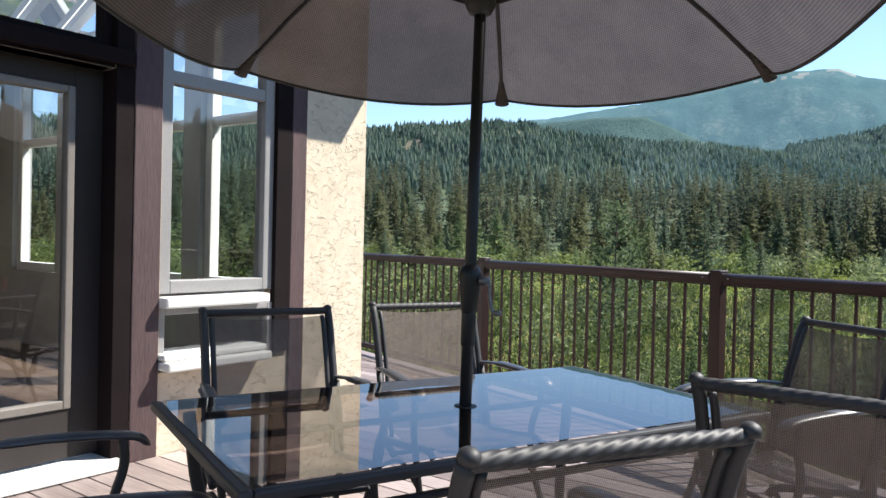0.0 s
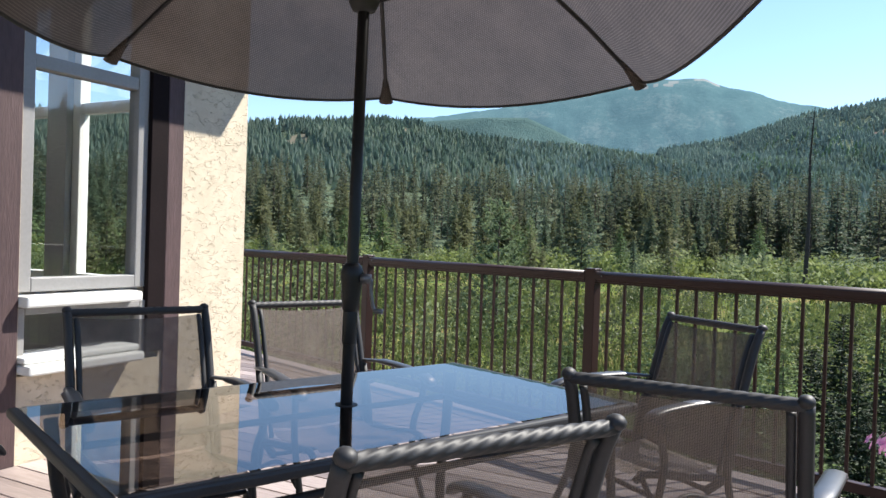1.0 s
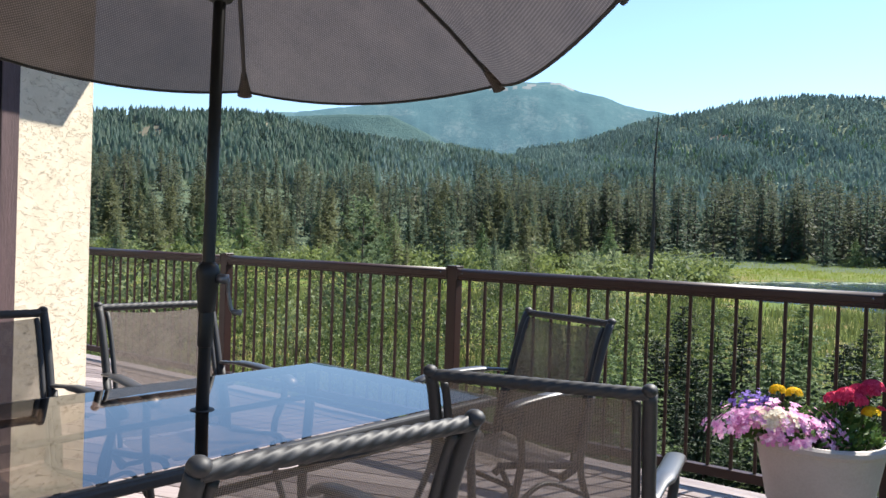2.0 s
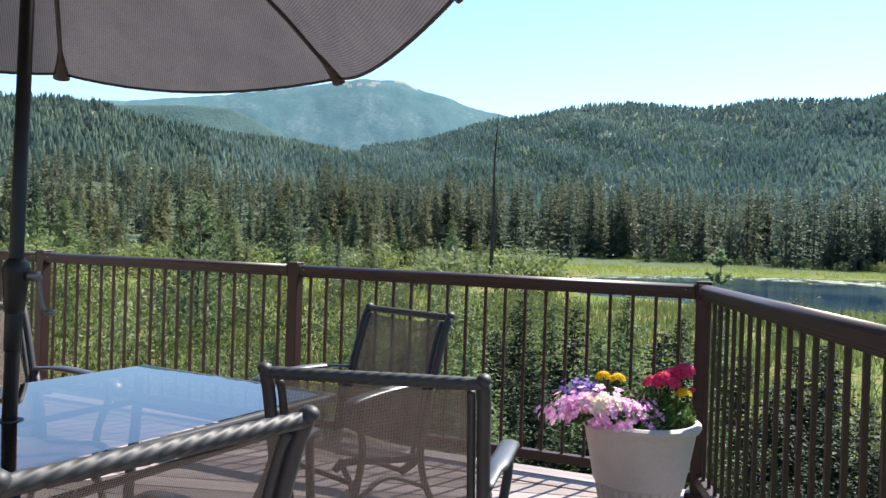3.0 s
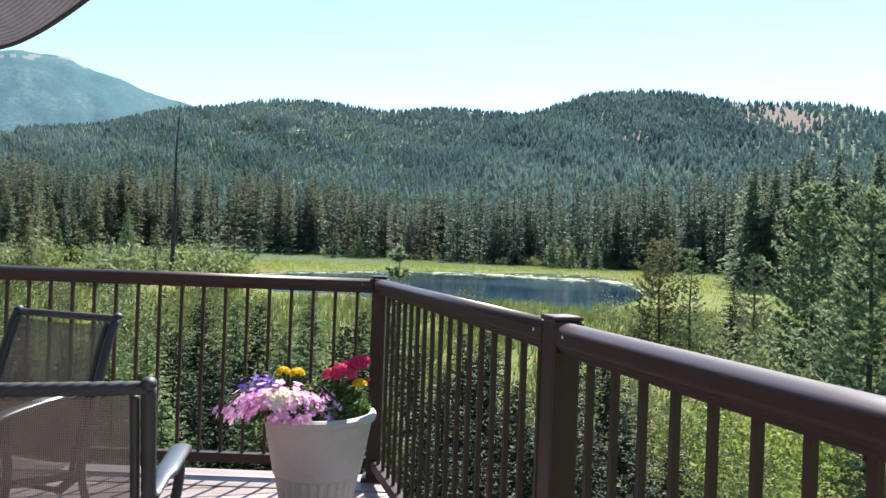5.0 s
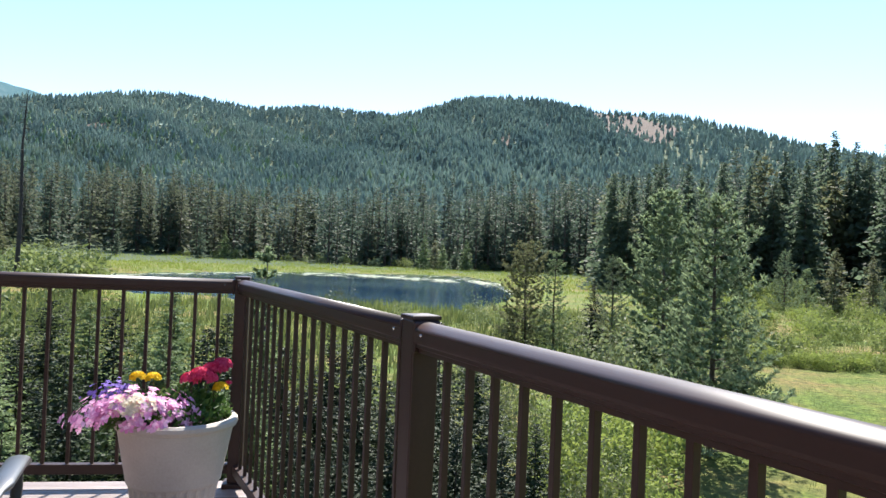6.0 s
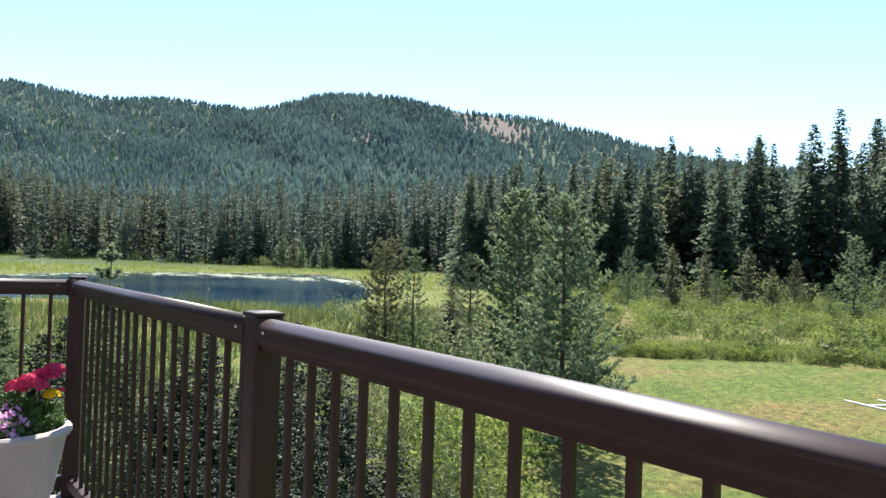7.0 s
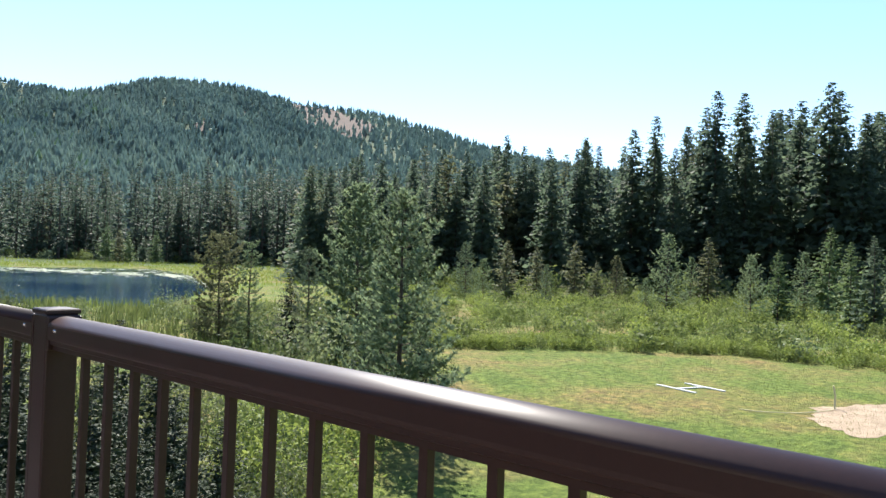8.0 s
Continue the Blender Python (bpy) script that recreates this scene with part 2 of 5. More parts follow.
CREAM = leafy("cream_petal", (0.72, 0.62, 0.45), (0.85, 0.80, 0.70), 0.3)
RED = leafy("red_petal", (0.52, 0.015, 0.07), (0.82, 0.09, 0.20), 0.25)
YELLOW = leafy("yellow_petal", (0.75, 0.42, 0.01), (0.88, 0.66, 0.03), 0.25)
PURPLE = leafy("purple_petal", (0.14, 0.08, 0.38), (0.32, 0.22, 0.62), 0.3)
# Pad colour is whitened to carry the glint of the sun.
LILY = leafy("lily_pad", (0.32, 0.36, 0.22), (0.60, 0.62, 0.46), 0.1, 0.3)
WHITE_BOARD = noisy("white_board", (0.70, 0.70, 0.68), (0.82, 0.82, 0.80), 3, 40, 0.6)
SAND = noisy("bare_sand", (0.15, 0.105, 0.065), (0.40, 0.31, 0.21), 1.6, 14, 0.95, 0.8, 0.05)


def ground_material():
    m, n, l, b = material("meadow_ground", 0.95, spec=0.1)
    g = n.new("ShaderNodeNewGeometry")
    a = node(n, "ShaderNodeTexNoise", Scale=0.22, Detail=8.0, Roughness=0.68)
    c = node(n, "ShaderNodeTexNoise", Scale=3.0, Detail=9.0, Roughness=0.82)
    l.new(g.outputs["Position"], a.inputs["Vector"])
    l.new(g.outputs["Position"], c.inputs["Vector"])
    r1 = ramp(n, [(0.30, (0.056, 0.098, 0.020)), (0.46, (0.090, 0.123, 0.029)), (0.55, (0.128, 0.130, 0.042)), (0.68, (0.168, 0.118, 0.055))])
    l.new(a.outputs[0], r1.inputs[0])
    r2 = ramp(n, [(0.38, (0.38, 0.42, 0.40)), (0.5, (0.95, 0.95, 0.92)), (0.62, (1.75, 1.6, 1.4))])
    l.new(c.outputs[0], r2.inputs[0])
    mx = n.new("ShaderNodeMix")
    mx.data_type, mx.blend_type = "RGBA", "MULTIPLY"
    mx.inputs["Factor"].default_value = 1.0
    l.new(r1.outputs[0], mx.inputs["A"])
    l.new(r2.outputs[0], mx.inputs["B"])
    l.new(mx.outputs["Result"], b.inputs["Base Color"])
    bp = node(n, "ShaderNodeBump", Strength=0.8, Distance=0.08)
    l.new(c.outputs[0], bp.inputs["Height"])
    l.new(bp.outputs[0], b.inputs["Normal"])
    return m


def hill_material():
    """Forest floor with bare rust-coloured and tan patches."""
    m, n, l, b = material("forest_floor", 0.95, spec=0.1)
    g = n.new("ShaderNodeNewGeometry")
    a = node(n, "ShaderNodeTexNoise", Scale=0.03, Detail=5.0)
    l.new(g.outputs["Position"], a.inputs["Vector"])
    r1 = ramp(n, [(0.3, (0.050, 0.074, 0.046)), (0.6, (0.074, 0.098, 0.058)), (0.75, (0.092, 0.104, 0.060))])
    l.new(a.outputs[0], r1.inputs[0])
    l.new(r1.outputs[0], b.inputs["Base Color"])
    return m


GROUND = ground_material()
HILL = hill_material()
# The foothill's blue-green base colour carries the haze of distance.
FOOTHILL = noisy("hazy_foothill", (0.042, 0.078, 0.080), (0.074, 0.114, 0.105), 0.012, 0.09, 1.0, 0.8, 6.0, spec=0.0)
RUST = noisy("cleared_slope", (0.026, 0.015, 0.011), (0.082, 0.046, 0.034), 0.06, 0.3, 0.95, 0.5, 0.5)
TAN = noisy("dry_slope", (0.065, 0.065, 0.034), (0.125, 0.105, 0.066), 0.03, 0.2, 0.95, 0.5, 0.5)


def mountain_material():
    m, n, l, b = material("far_mountain", 1.0, spec=0.0)
    g = n.new("ShaderNodeNewGeometry")
    a = node(n, "ShaderNodeTexNoise", Scale=0.006, Detail=7.0, Roughness=0.65)
    c = node(n, "ShaderNodeTexNoise", Scale=0.06, Detail=4.0, Roughness=0.7)
    l.new(g.outputs["Position"], a.inputs["Vector"])
    l.new(g.outputs["Position"], c.inputs["Vector"])
    ad = n.new("ShaderNodeMath")
    ad.operation = "MULTIPLY_ADD"
    ad.inputs[1].default_value = 0.6
    l.new(c.outputs[0], ad.inputs[0])
    l.new(a.outputs[0], ad.inputs[2])
    # Haze before the mountain: put in as bluish colour and a faint blue glow.
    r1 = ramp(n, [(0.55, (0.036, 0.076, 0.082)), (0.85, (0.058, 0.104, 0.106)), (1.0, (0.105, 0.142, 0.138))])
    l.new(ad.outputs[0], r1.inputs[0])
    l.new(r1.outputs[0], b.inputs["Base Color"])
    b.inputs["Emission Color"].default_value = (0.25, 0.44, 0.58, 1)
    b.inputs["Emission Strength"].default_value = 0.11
    bp = node(n, "ShaderNodeBump", Strength=0.35, Distance=8.0)
    l.new(c.outputs[0], bp.inputs["Height"])
    l.new(bp.outputs[0], b.inputs["Normal"])
    return m


MOUNTAIN = mountain_material()
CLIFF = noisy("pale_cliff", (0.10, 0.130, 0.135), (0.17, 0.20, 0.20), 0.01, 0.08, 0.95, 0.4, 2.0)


def water_material():
    m, n, l, b = material("lake_water", 0.07, spec=0.5)
    b.inputs["Base Color"].default_value = (0.010, 0.036, 0.075, 1)
    b.inputs["IOR"].default_value = 1.33
    g = n.new("ShaderNodeNewGeometry")
    mp = n.new("ShaderNodeMapping")
    mp.inputs["Scale"].default_value = (0.5, 1.6, 1)
    l.new(g.outputs["Position"], mp.inputs[0])
    a = node(n, "ShaderNodeTexNoise", Scale=2.2, Detail=4.0, Roughness=0.7)
    l.new(mp.outputs[0], a.inputs["Vector"])
    wind = node(n, "ShaderNodeTexNoise", Scale=0.022, Detail=2.0)
    l.new(g.outputs["Position"], wind.inputs["Vector"])
    gust = n.new("ShaderNodeMapRange")
    gust.inputs["From Min"].default_value, gust.inputs["From Max"].default_value = 0.40, 0.58
    gust.inputs["To Min"].default_value, gust.inputs["To Max"].default_value = 0.04, 0.55
    l.new(wind.outputs[0], gust.inputs[0])
    bp = node(n, "ShaderNodeBump", Distance=0.06)
    l.new(gust.outputs[0], bp.inputs["Strength"])
    l.new(a.outputs[0], bp.inputs["Height"])
    l.new(bp.outputs[0], b.inputs["Normal"])
    return m


WATER = water_material()


# ---- mesh helpers ----
def part(name, bm, mat, parent=None, label="", smooth=False):
    me = bpy.data.meshes.new(name)
    bm.to_mesh(me)
    bm.free()
    return part_mesh(name, me, mat, parent, label, smooth)


def part_mesh(name, me, mat, parent=None, label="", smooth=False):
    if not me.materials:
        me.materials.append(mat)
    if smooth:
        me.polygons.foreach_set("use_smooth", [True] * len(me.polygons))
    ob = new(name, me)
    if parent:
        ob.parent = parent
    if label:
        ob["label"] = label
    return ob


def thing(name, m, label, category, group="", kind=""):
    ob = new(name)
    ob.empty_display_size = 0.1
    ob.matrix_world = m
    return tagged(ob, label, category, group, kind)


def box(bm, x0, x1, y0, y1, z0, z1, bevel=0.0):
    vs = [bm.verts.new((x, y, z)) for z in (z0, z1) for y in (y0, y1) for x in (x0, x1)]
    fs = [bm.faces.new([vs[i] for i in f]) for f in ((0, 2, 3, 1), (4, 5, 7, 6), (0, 1, 5, 4), (2, 6, 7, 3), (0, 4, 6, 2), (1, 3, 7, 5))]
    if bevel:
        es = list({e for f in fs for e in f.edges})
        bmesh.ops.bevel(bm, geom=es, offset=bevel, segments=2, profile=0.5, affect="EDGES")
    return bm


def boxed(*a):
    return box(bmesh.new(), *a)


def smooth_line(pts, n=6):
    """A rounder line through the points (Catmull-Rom)."""
    p = [Vector(q) for q in pts]
    p = [2 * p[0] - p[1]] + p + [2 * p[-1] - p[-2]]
    out = []
    for i in range(1, len(p) - 2):
        for k in range(n):
            t = k / n
            a, b, c, d = p[i - 1], p[i], p[i + 1], p[i + 2]
            out.append(0.5 * ((2 * b) + (c - a) * t + (2 * a - 5 * b + 4 * c - d) * t * t + (3 * b - a - 3 * c + d) * t ** 3))
    return out + [p[-2]]


def tube(bm, pts, r, sides=8, flat=1.0, cap=True):
    """A tube along the points; r is one radius or one for each point; flat squeezes it upright."""
    pts = [Vector(p) for p in pts]
    rs = r if isinstance(r, (list, tuple)) else [r] * len(pts)
    rings = []
    up0 = None
    for i, p in enumerate(pts):
        d = (pts[min(i + 1, len(pts) - 1)] - pts[max(i - 1, 0)]).normalized()
        ref = up0 if up0 is not None else (Vector((0, 0, 1)) if abs(d.z) < 0.9 else Vector((0, 1, 0)))
        side = d.cross(ref).normalized()
        up = side.cross(d).normalized()
        up0 = up
        rings.append([bm.verts.new(p + rs[i] * (math.cos(a) * side + flat * math.sin(a) * up)) for a in (2 * math.pi * k / sides for k in range(sides))])
    for a, b in zip(rings, rings[1:]):
        for k in range(sides):
            bm.faces.new((a[k], a[(k + 1) % sides], b[(k + 1) % sides], b[k]))
    if cap:
        bm.faces.new(rings[0][::-1])
        bm.faces.new(rings[-1])
    return bm


def lathe(bm, profile, sides=32, flute=None):
    """Turn (radius, height) pairs round z; flute(angle, i) scales the radius."""
    rings = []
    for i, (r, z) in enumerate(profile):
        rings.append([bm.verts.new((r * (flute(k, i) if flute else 1) * math.cos(2 * math.pi * k / sides), r * (flute(k, i) if flute else 1) * math.sin(2 * math.pi * k / sides), z)) for k in range(sides)])
    for a, b in zip(rings, rings[1:]):
        for k in range(sides):
            bm.faces.new((a[k], a[(k + 1) % sides], b[(k + 1) % sides], b[k]))
    bm.faces.new(rings[0][::-1])
    bm.faces.new(rings[-1])
    return bm


def twisted(bm, a, b, r, turns, sides=24, steps=80):
    """A bar with six raised strands wound round it."""
    a, b = Vector(a), Vector(b)
    d = (b - a).normalized()
    side = d.cross(Vector((0, 0, 1))).normalized()
    up = side.cross(d)
    rings = []
    for i in range(steps + 1):
        t = i / steps
        ring = []
        for k in range(sides):
            th = 2 * math.pi * k / sides
            w = abs(math.sin(3.0 * (th - turns * 2 * math.pi * t)))
            rr = r * (0.84 + 0.20 * w)
            ring.append(bm.verts.new(a.lerp(b, t) + rr * (math.cos(th) * side + math.sin(th) * up)))
        rings.append(ring)
    for p, q in zip(rings, rings[1:]):
        for k in range(sides):
            bm.faces.new((p[k], p[(k + 1) % sides], q[(k + 1) % sides], q[k]))
    bm.faces.new(rings[0][::-1])
    bm.faces.new(rings[-1])
    return bm


def mesh_of(name, verts, faces):
    me = bpy.data.meshes.new(name)
    me.from_pydata(verts, [], faces)
    me.update()
    return me


def smoothstep(a, b, v):
    t = np.clip((v - a) / (b - a), 0, 1)
    return t * t * (3 - 2 * t)


# ---- land ----
def ridge(bearing, table):
    return np.interp(bearing, [p[0] for p in table], [p[1] for p in table])


# ridge lines: bearing in degrees from +y to +x, and height of the crest above the eye as an angle
LEFT_RIDGE = [(-100, 5.5), (-70, 7.0), (-55, 7.5), (-43, 7.75), (-40.6, 8.1), (-36.4, 8.38), (-33.6, 8.6), (-31.2, 8.5), (-29.4, 8.05), (-25.6, 7.4), (-23, 7.1), (-18, 6.8), (-14, 6.2), (-8, 4.9), (0, 3.8), (10, 2.0), (20, 0.0)]
FOOT_RIDGE = [(-40, 7.0), (-34, 8.3), (-30, 8.75), (-25.7, 9.15), (-22.5, 9.2), (-20.6, 8.4), (-18.4, 7.3), (-14, 6.6), (-8, 4.0)]
MID_RIDGE = [(-26, 0.0), (-19, 5.6), (-14.8, 6.5), (-12.4, 6.9), (-8, 7.6), (-3.3, 9.15), (0, 9.55), (2, 10.0), (4.2, 10.34), (6.9, 10.42), (9.5, 10.18), (12, 10.0), (14, 10.16), (16.4, 10.4), (19, 10.28), (22.5, 10.1), (28, 9.6), (36, 8.5), (45, 6.0)]
RIGHT_RIDGE = [(10, 3.0), (16, 7.0), (20, 9.3), (23.2, 10.2), (25.2, 10.76), (26.6, 11.32), (28.3, 11.55), (31, 11.62), (33.5, 11.5), (35, 11.15), (37.5, 10.8), (40, 10.62), (43, 10.35), (45.3, 9.95), (48.3, 9.2), (50, 8.75), (52, 8.2), (55.4, 7.45), (60, 6.8), (75, 5.0), (100, 4.0), (140, 3.5)]
FAR_RIDGE = [(-40, 5.0), (-33, 8.7), (-31, 8.98), (-29.7, 9.04), (-25.8, 9.66), (-23, 10.07), (-14.5, 11.62), (-13.3, 11.88), (-12.5, 11.88), (-10.1, 11.88), (-9.4, 11.62), (-8.56, 11.24), (-7.1, 10.95), (-4.74, 10.11), (-3.3, 9.8), (0, 9.2), (10, 7.0), (30, 5.0)]
EYE_Z, FIELD_Z, WATER_Z = 1.245, -3.0, -3.12


LAKE_B0, LAKE_B1 = -3.0, 31.6


def lake_edges(b):
    near = np.interp(b, [-3, 0, 4, 10, 18, 23, 28, 30.5, 31.6], [90, 79, 74, 70, 64, 61, 62, 72, 92])
    far = np.interp(b, [-3, 0, 4, 8, 12, 18, 24, 28, 30.5, 31.6], [90, 101, 114, 126, 139, 151, 158, 160, 128, 92])
    return near, far


def land(x, y):
    """Height of the ground."""
    r = np.hypot(x, y) + 1e-6
    b = np.degrees(np.arctan2(x, y))
    z = np.full_like(r, FIELD_Z) + 0.12 * np.sin(x * 0.21 + 1) * np.cos(y * 0.17) * smoothstep(14, 40, r)
    near, far = lake_edges(b)
    inside = smoothstep(-3, 3, r - near) * smoothstep(-3, 3, far - r) * ((b > LAKE_B0) & (b < LAKE_B1))
    for table, r0, r1 in ((LEFT_RIDGE, 190.0, 1050.0), (FOOT_RIDGE, 1250.0, 2100.0), (MID_RIDGE, 420.0, 1700.0), (RIGHT_RIDGE, 300.0, 1150.0)):
        crest = r1 * np.tan(np.radians(ridge(b, table))) + EYE_Z - FIELD_Z
        t = np.clip((r - r0) / (r1 - r0), 0, 1.6)
        rise = np.where(t < 1, 0.6 * t + 0.4 * t * t, 1 - 0.5 * (t - 1))
        wob = 1 + 0.05 * np.sin(b * 0.9 + r * 0.012) * np.clip(t * (1 - t) * 4, 0, 1)
        z = np.maximum(z, FIELD_Z + np.maximum(crest, 0) * rise * wob)
    return z - 0.9 * inside


def land_at(x, y):
    return float(land(np.array([float(x)]), np.array([float(y)]))[0])


def build_land():
    bearings = np.radians(np.concatenate([np.arange(-180, -60, 4.0), np.arange(-60, 90, 0.75), np.arange(90, 180, 4.0)]))
    radii = np.concatenate([[0.0], np.geomspace(3, 180, 60), np.linspace(190, 2400, 90), [3000, 4200]])
    B, R = np.meshgrid(bearings, radii, indexing="ij")
    X, Y = R * np.sin(B), R * np.cos(B)
    Z = land(X, Y)
    nb, nr = B.shape
    verts = np.stack([X.ravel(), Y.ravel(), Z.ravel()], 1).tolist()
    faces, mats = [], []
    for i in range(nb):
        j = (i + 1) % nb
        for k in range(nr - 1):
            faces.append((i * nr + k, j * nr + k, j * nr + k + 1, i * nr + k + 1))
            r, b, z = radii[k], math.degrees(bearings[i]), Z[i, k]
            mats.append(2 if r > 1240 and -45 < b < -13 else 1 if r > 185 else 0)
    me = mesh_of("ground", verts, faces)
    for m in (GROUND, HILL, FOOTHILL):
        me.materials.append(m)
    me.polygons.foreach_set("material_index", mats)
    tagged(part_mesh("ground", me, GROUND, smooth=True), "grassy valley floor rising into wooded hills", "ground", kind="structure")


build_land()


def build_mountain():
    bearings = np.radians(np.arange(-60, 40, 0.35))
    rows = []
    r0, r1 = 2300.0, 3300.0
    steps = 26
    rng = np.random.default_rng(3)
    for i, b in enumerate(bearings):
        crest = r1 * math.tan(radians(float(ridge(np.degrees(b), FAR_RIDGE)))) + EYE_Z
        for k in range(steps + 1):
            t = k / steps
            r = r0 + (r1 - r0) * t
            z = crest * (0.5 * t + 0.5 * t * t * (3 - 2 * t)) - 30 * (1 - t) + (24 * noise.fractal(Vector((b * 26, t * 4, 0)), 0.8, 2.2, 5) * (1 - t) * t * 3 + (rng.random() - 0.5) * 5)
            rows.append((r * math.sin(b), r * math.cos(b), z))
    n = steps + 1
    faces = [(i * n + k, (i + 1) * n + k, (i + 1) * n + k + 1, i * n + k + 1) for i in range(len(bearings) - 1) for k in range(steps)]
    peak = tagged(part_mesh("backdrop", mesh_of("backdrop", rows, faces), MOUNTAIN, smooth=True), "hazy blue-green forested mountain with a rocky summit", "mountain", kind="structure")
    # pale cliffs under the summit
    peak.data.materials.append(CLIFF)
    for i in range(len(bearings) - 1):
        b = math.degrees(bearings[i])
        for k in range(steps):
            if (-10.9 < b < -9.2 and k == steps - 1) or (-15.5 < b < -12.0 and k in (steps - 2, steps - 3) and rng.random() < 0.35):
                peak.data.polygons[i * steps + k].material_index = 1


build_mountain()


def build_water():
    bs = np.linspace(LAKE_B0 - 1, LAKE_B1 + 1, 60)
    verts, faces = [], []
    for b in bs:
        near, far = lake_edges(b)
        for r in (float(near) - 5, (float(near) + float(far)) / 2, float(far) + 5):
            verts.append((r * math.sin(radians(b)), r * math.cos(radians(b)), WATER_Z))
    for i in range(len(bs) - 1):
        for k in range(2):
            faces.append((i * 3 + k, i * 3 + 3 + k, i * 3 + 4 + k, i * 3 + 1 + k))
    tagged(part_mesh("water", mesh_of("water", verts, faces), WATER), "dark blue rippled lake among sedge banks", "lake", kind="structure")


build_water()

# ---- house ----
WX = -3.85          # outer face of the stucco
WALL_T = 0.2
CORNER_Y = 4.08


def slab(name, dims, mat, parent=None, bevel=0.0, label="", kind="structure", category="wall"):
    ob = part(name, boxed(*dims, bevel), mat, parent, label)
    if not parent:
        tagged(ob, label, category, kind=kind)
    return ob


def build_house():
    x0, x1 = WX - WALL_T, WX
    bm = bmesh.new()
    for y0, y1, z0, z1 in ((-6.0, 0.995, -0.3, 3.2), (2.262, 2.437, -0.3, 3.2), (2.437, 3.345, -0.3, 0.46), (3.345, CORNER_Y, -0.3, 3.2),
                           (0.995, 2.262, 2.80, 3.2), (2.437, 3.345, 2.80, 3.2), (0.995, 2.262, 2.10, 2.20), (0.995, 2.262, -0.3, 0.0)):
        box(bm, x0, x1, y0, y1, z0, z1)
    tagged(part("wall_east", bm, STUCCO), "cream stucco house wall with trowelled relief", "wall", kind="structure")
    # end wall with three tall openings
    bm = bmesh.new()
    xs = [(-4.15, x0), (-5.80, -5.56), (-8.02, -7.84), (-9.35, -9.0), (-11.0, -10.8)]
    for a, b in xs:
        box(bm, a, b, CORNER_Y - WALL_T, CORNER_Y, -0.3, 3.2)
    for a, b in ((-5.56, -4.15), (-7.84, -5.80), (-9.0, -8.02), (-10.8, -9.35)):
        box(bm, a, b, CORNER_Y - WALL_T, CORNER_Y, -0.3, 0.80)
        box(bm, a, b, CORNER_Y - WALL_T, CORNER_Y, 3.14, 3.2)
    tagged(part("wall_north", bm, ROOM_PAINT), "end wall of the sunroom, its white paint greyed as in shade", "wall", kind="structure")
    for a, b in ((-5.56, -4.15), (-7.84, -5.80), (-9.0, -8.02), (-10.8, -9.35)):
        window("window_north", "y", CORNER_Y - 0.1, a, b, 0.80, 3.14, (2.19,), WHITE_FRAME, 0.085, "white framed tall window with a transom light")
    slab("wall_west", (-11.2, -11.0, -6.0, CORNER_Y, -0.3, 3.2), ROOM_WALL, label="plain tan room wall")
    slab("wall_south", (-11.0, x1, -6.2, -6.0, -0.3, 3.2), ROOM_WALL, label="plain tan room wall")
    slab("floor", (-11.0, x0, -6.0, CORNER_Y - WALL_T, -0.3, 0.0), ROOM_FLOOR, label="brown wooden room floor", category="floor")
    slab("ceiling", (-11.0, -8.2, -6.0, CORNER_Y - WALL_T, 2.9, 3.05), WHITE_FRAME, label="white room ceiling", category="ceiling")
    slab("ceiling_south", (-8.2, x0, -6.0, -0.6, 2.9, 3.05), WHITE_FRAME, label="white room ceiling", category="ceiling")
    # glazed roof of the sunroom: white rafters under glass
    light = thing("skylight", Matrix(), "glazed sunroom roof with white rafters", "skylight", kind="structure")
    low_x, low_z, high_z = -8.2, 3.06, 4.90
    for k in range(11):
        y = -0.52 + 0.43 * k
        bm = bmesh.new()
        rings = [[bm.verts.new((x, y + dy, z + dz)) for dy, dz in ((0, -0.10), (0.09, -0.10), (0.09, -0.012), (0, -0.012))] for x, z in ((low_x, low_z), (x0 - 0.002, high_z))]
        for q in range(4):
            bm.faces.new((rings[0][q], rings[0][(q + 1) % 4], rings[1][(q + 1) % 4], rings[1][q]))
        bm.faces.new(rings[0][::-1])
        bm.faces.new(rings[1])
        bmesh.ops.recalc_face_normals(bm, faces=bm.faces)
        part("rafter", bm, WHITE_FRAME, light)
    # gables under the glazed roof
    bm = bmesh.new()
    ring = [[bm.verts.new((x, y, z)) for x, z in ((low_x, 3.202), (x0, 3.202), (x0, high_z + 0.02), (low_x, 3.21))] for y in (-0.80, -0.60)]
    for q in range(4):
        bm.faces.new((ring[0][q], ring[0][(q + 1) % 4], ring[1][(q + 1) % 4], ring[1][q]))
    bm.faces.new(ring[0][::-1])
    bm.faces.new(ring[1])
    bmesh.ops.recalc_face_normals(bm, faces=bm.faces)
    tagged(part("wall_gable", bm, ROOM_PAINT), "pale grey painted gable of the sunroom", "wall", kind="structure")
    gable = thing("window_gable", Matrix(), "triangular glazed gable under the sunroom roof", "window", kind="structure")
    bm = bmesh.new()
    bm.faces.new([bm.verts.new((x, CORNER_Y - 0.1, z)) for x, z in ((low_x + 0.1, 3.202), (x0, 3.202), (x0, high_z - 0.02))])
    part("pane", bm, WINDOW_GLASS, gable).visible_shadow = False
    slab("wall_gable_east", (x0, x1, -0.80, CORNER_Y, 3.424, high_z + 0.02), STUCCO, label="cream stucco wall above the eave")
    bm = bmesh.new()
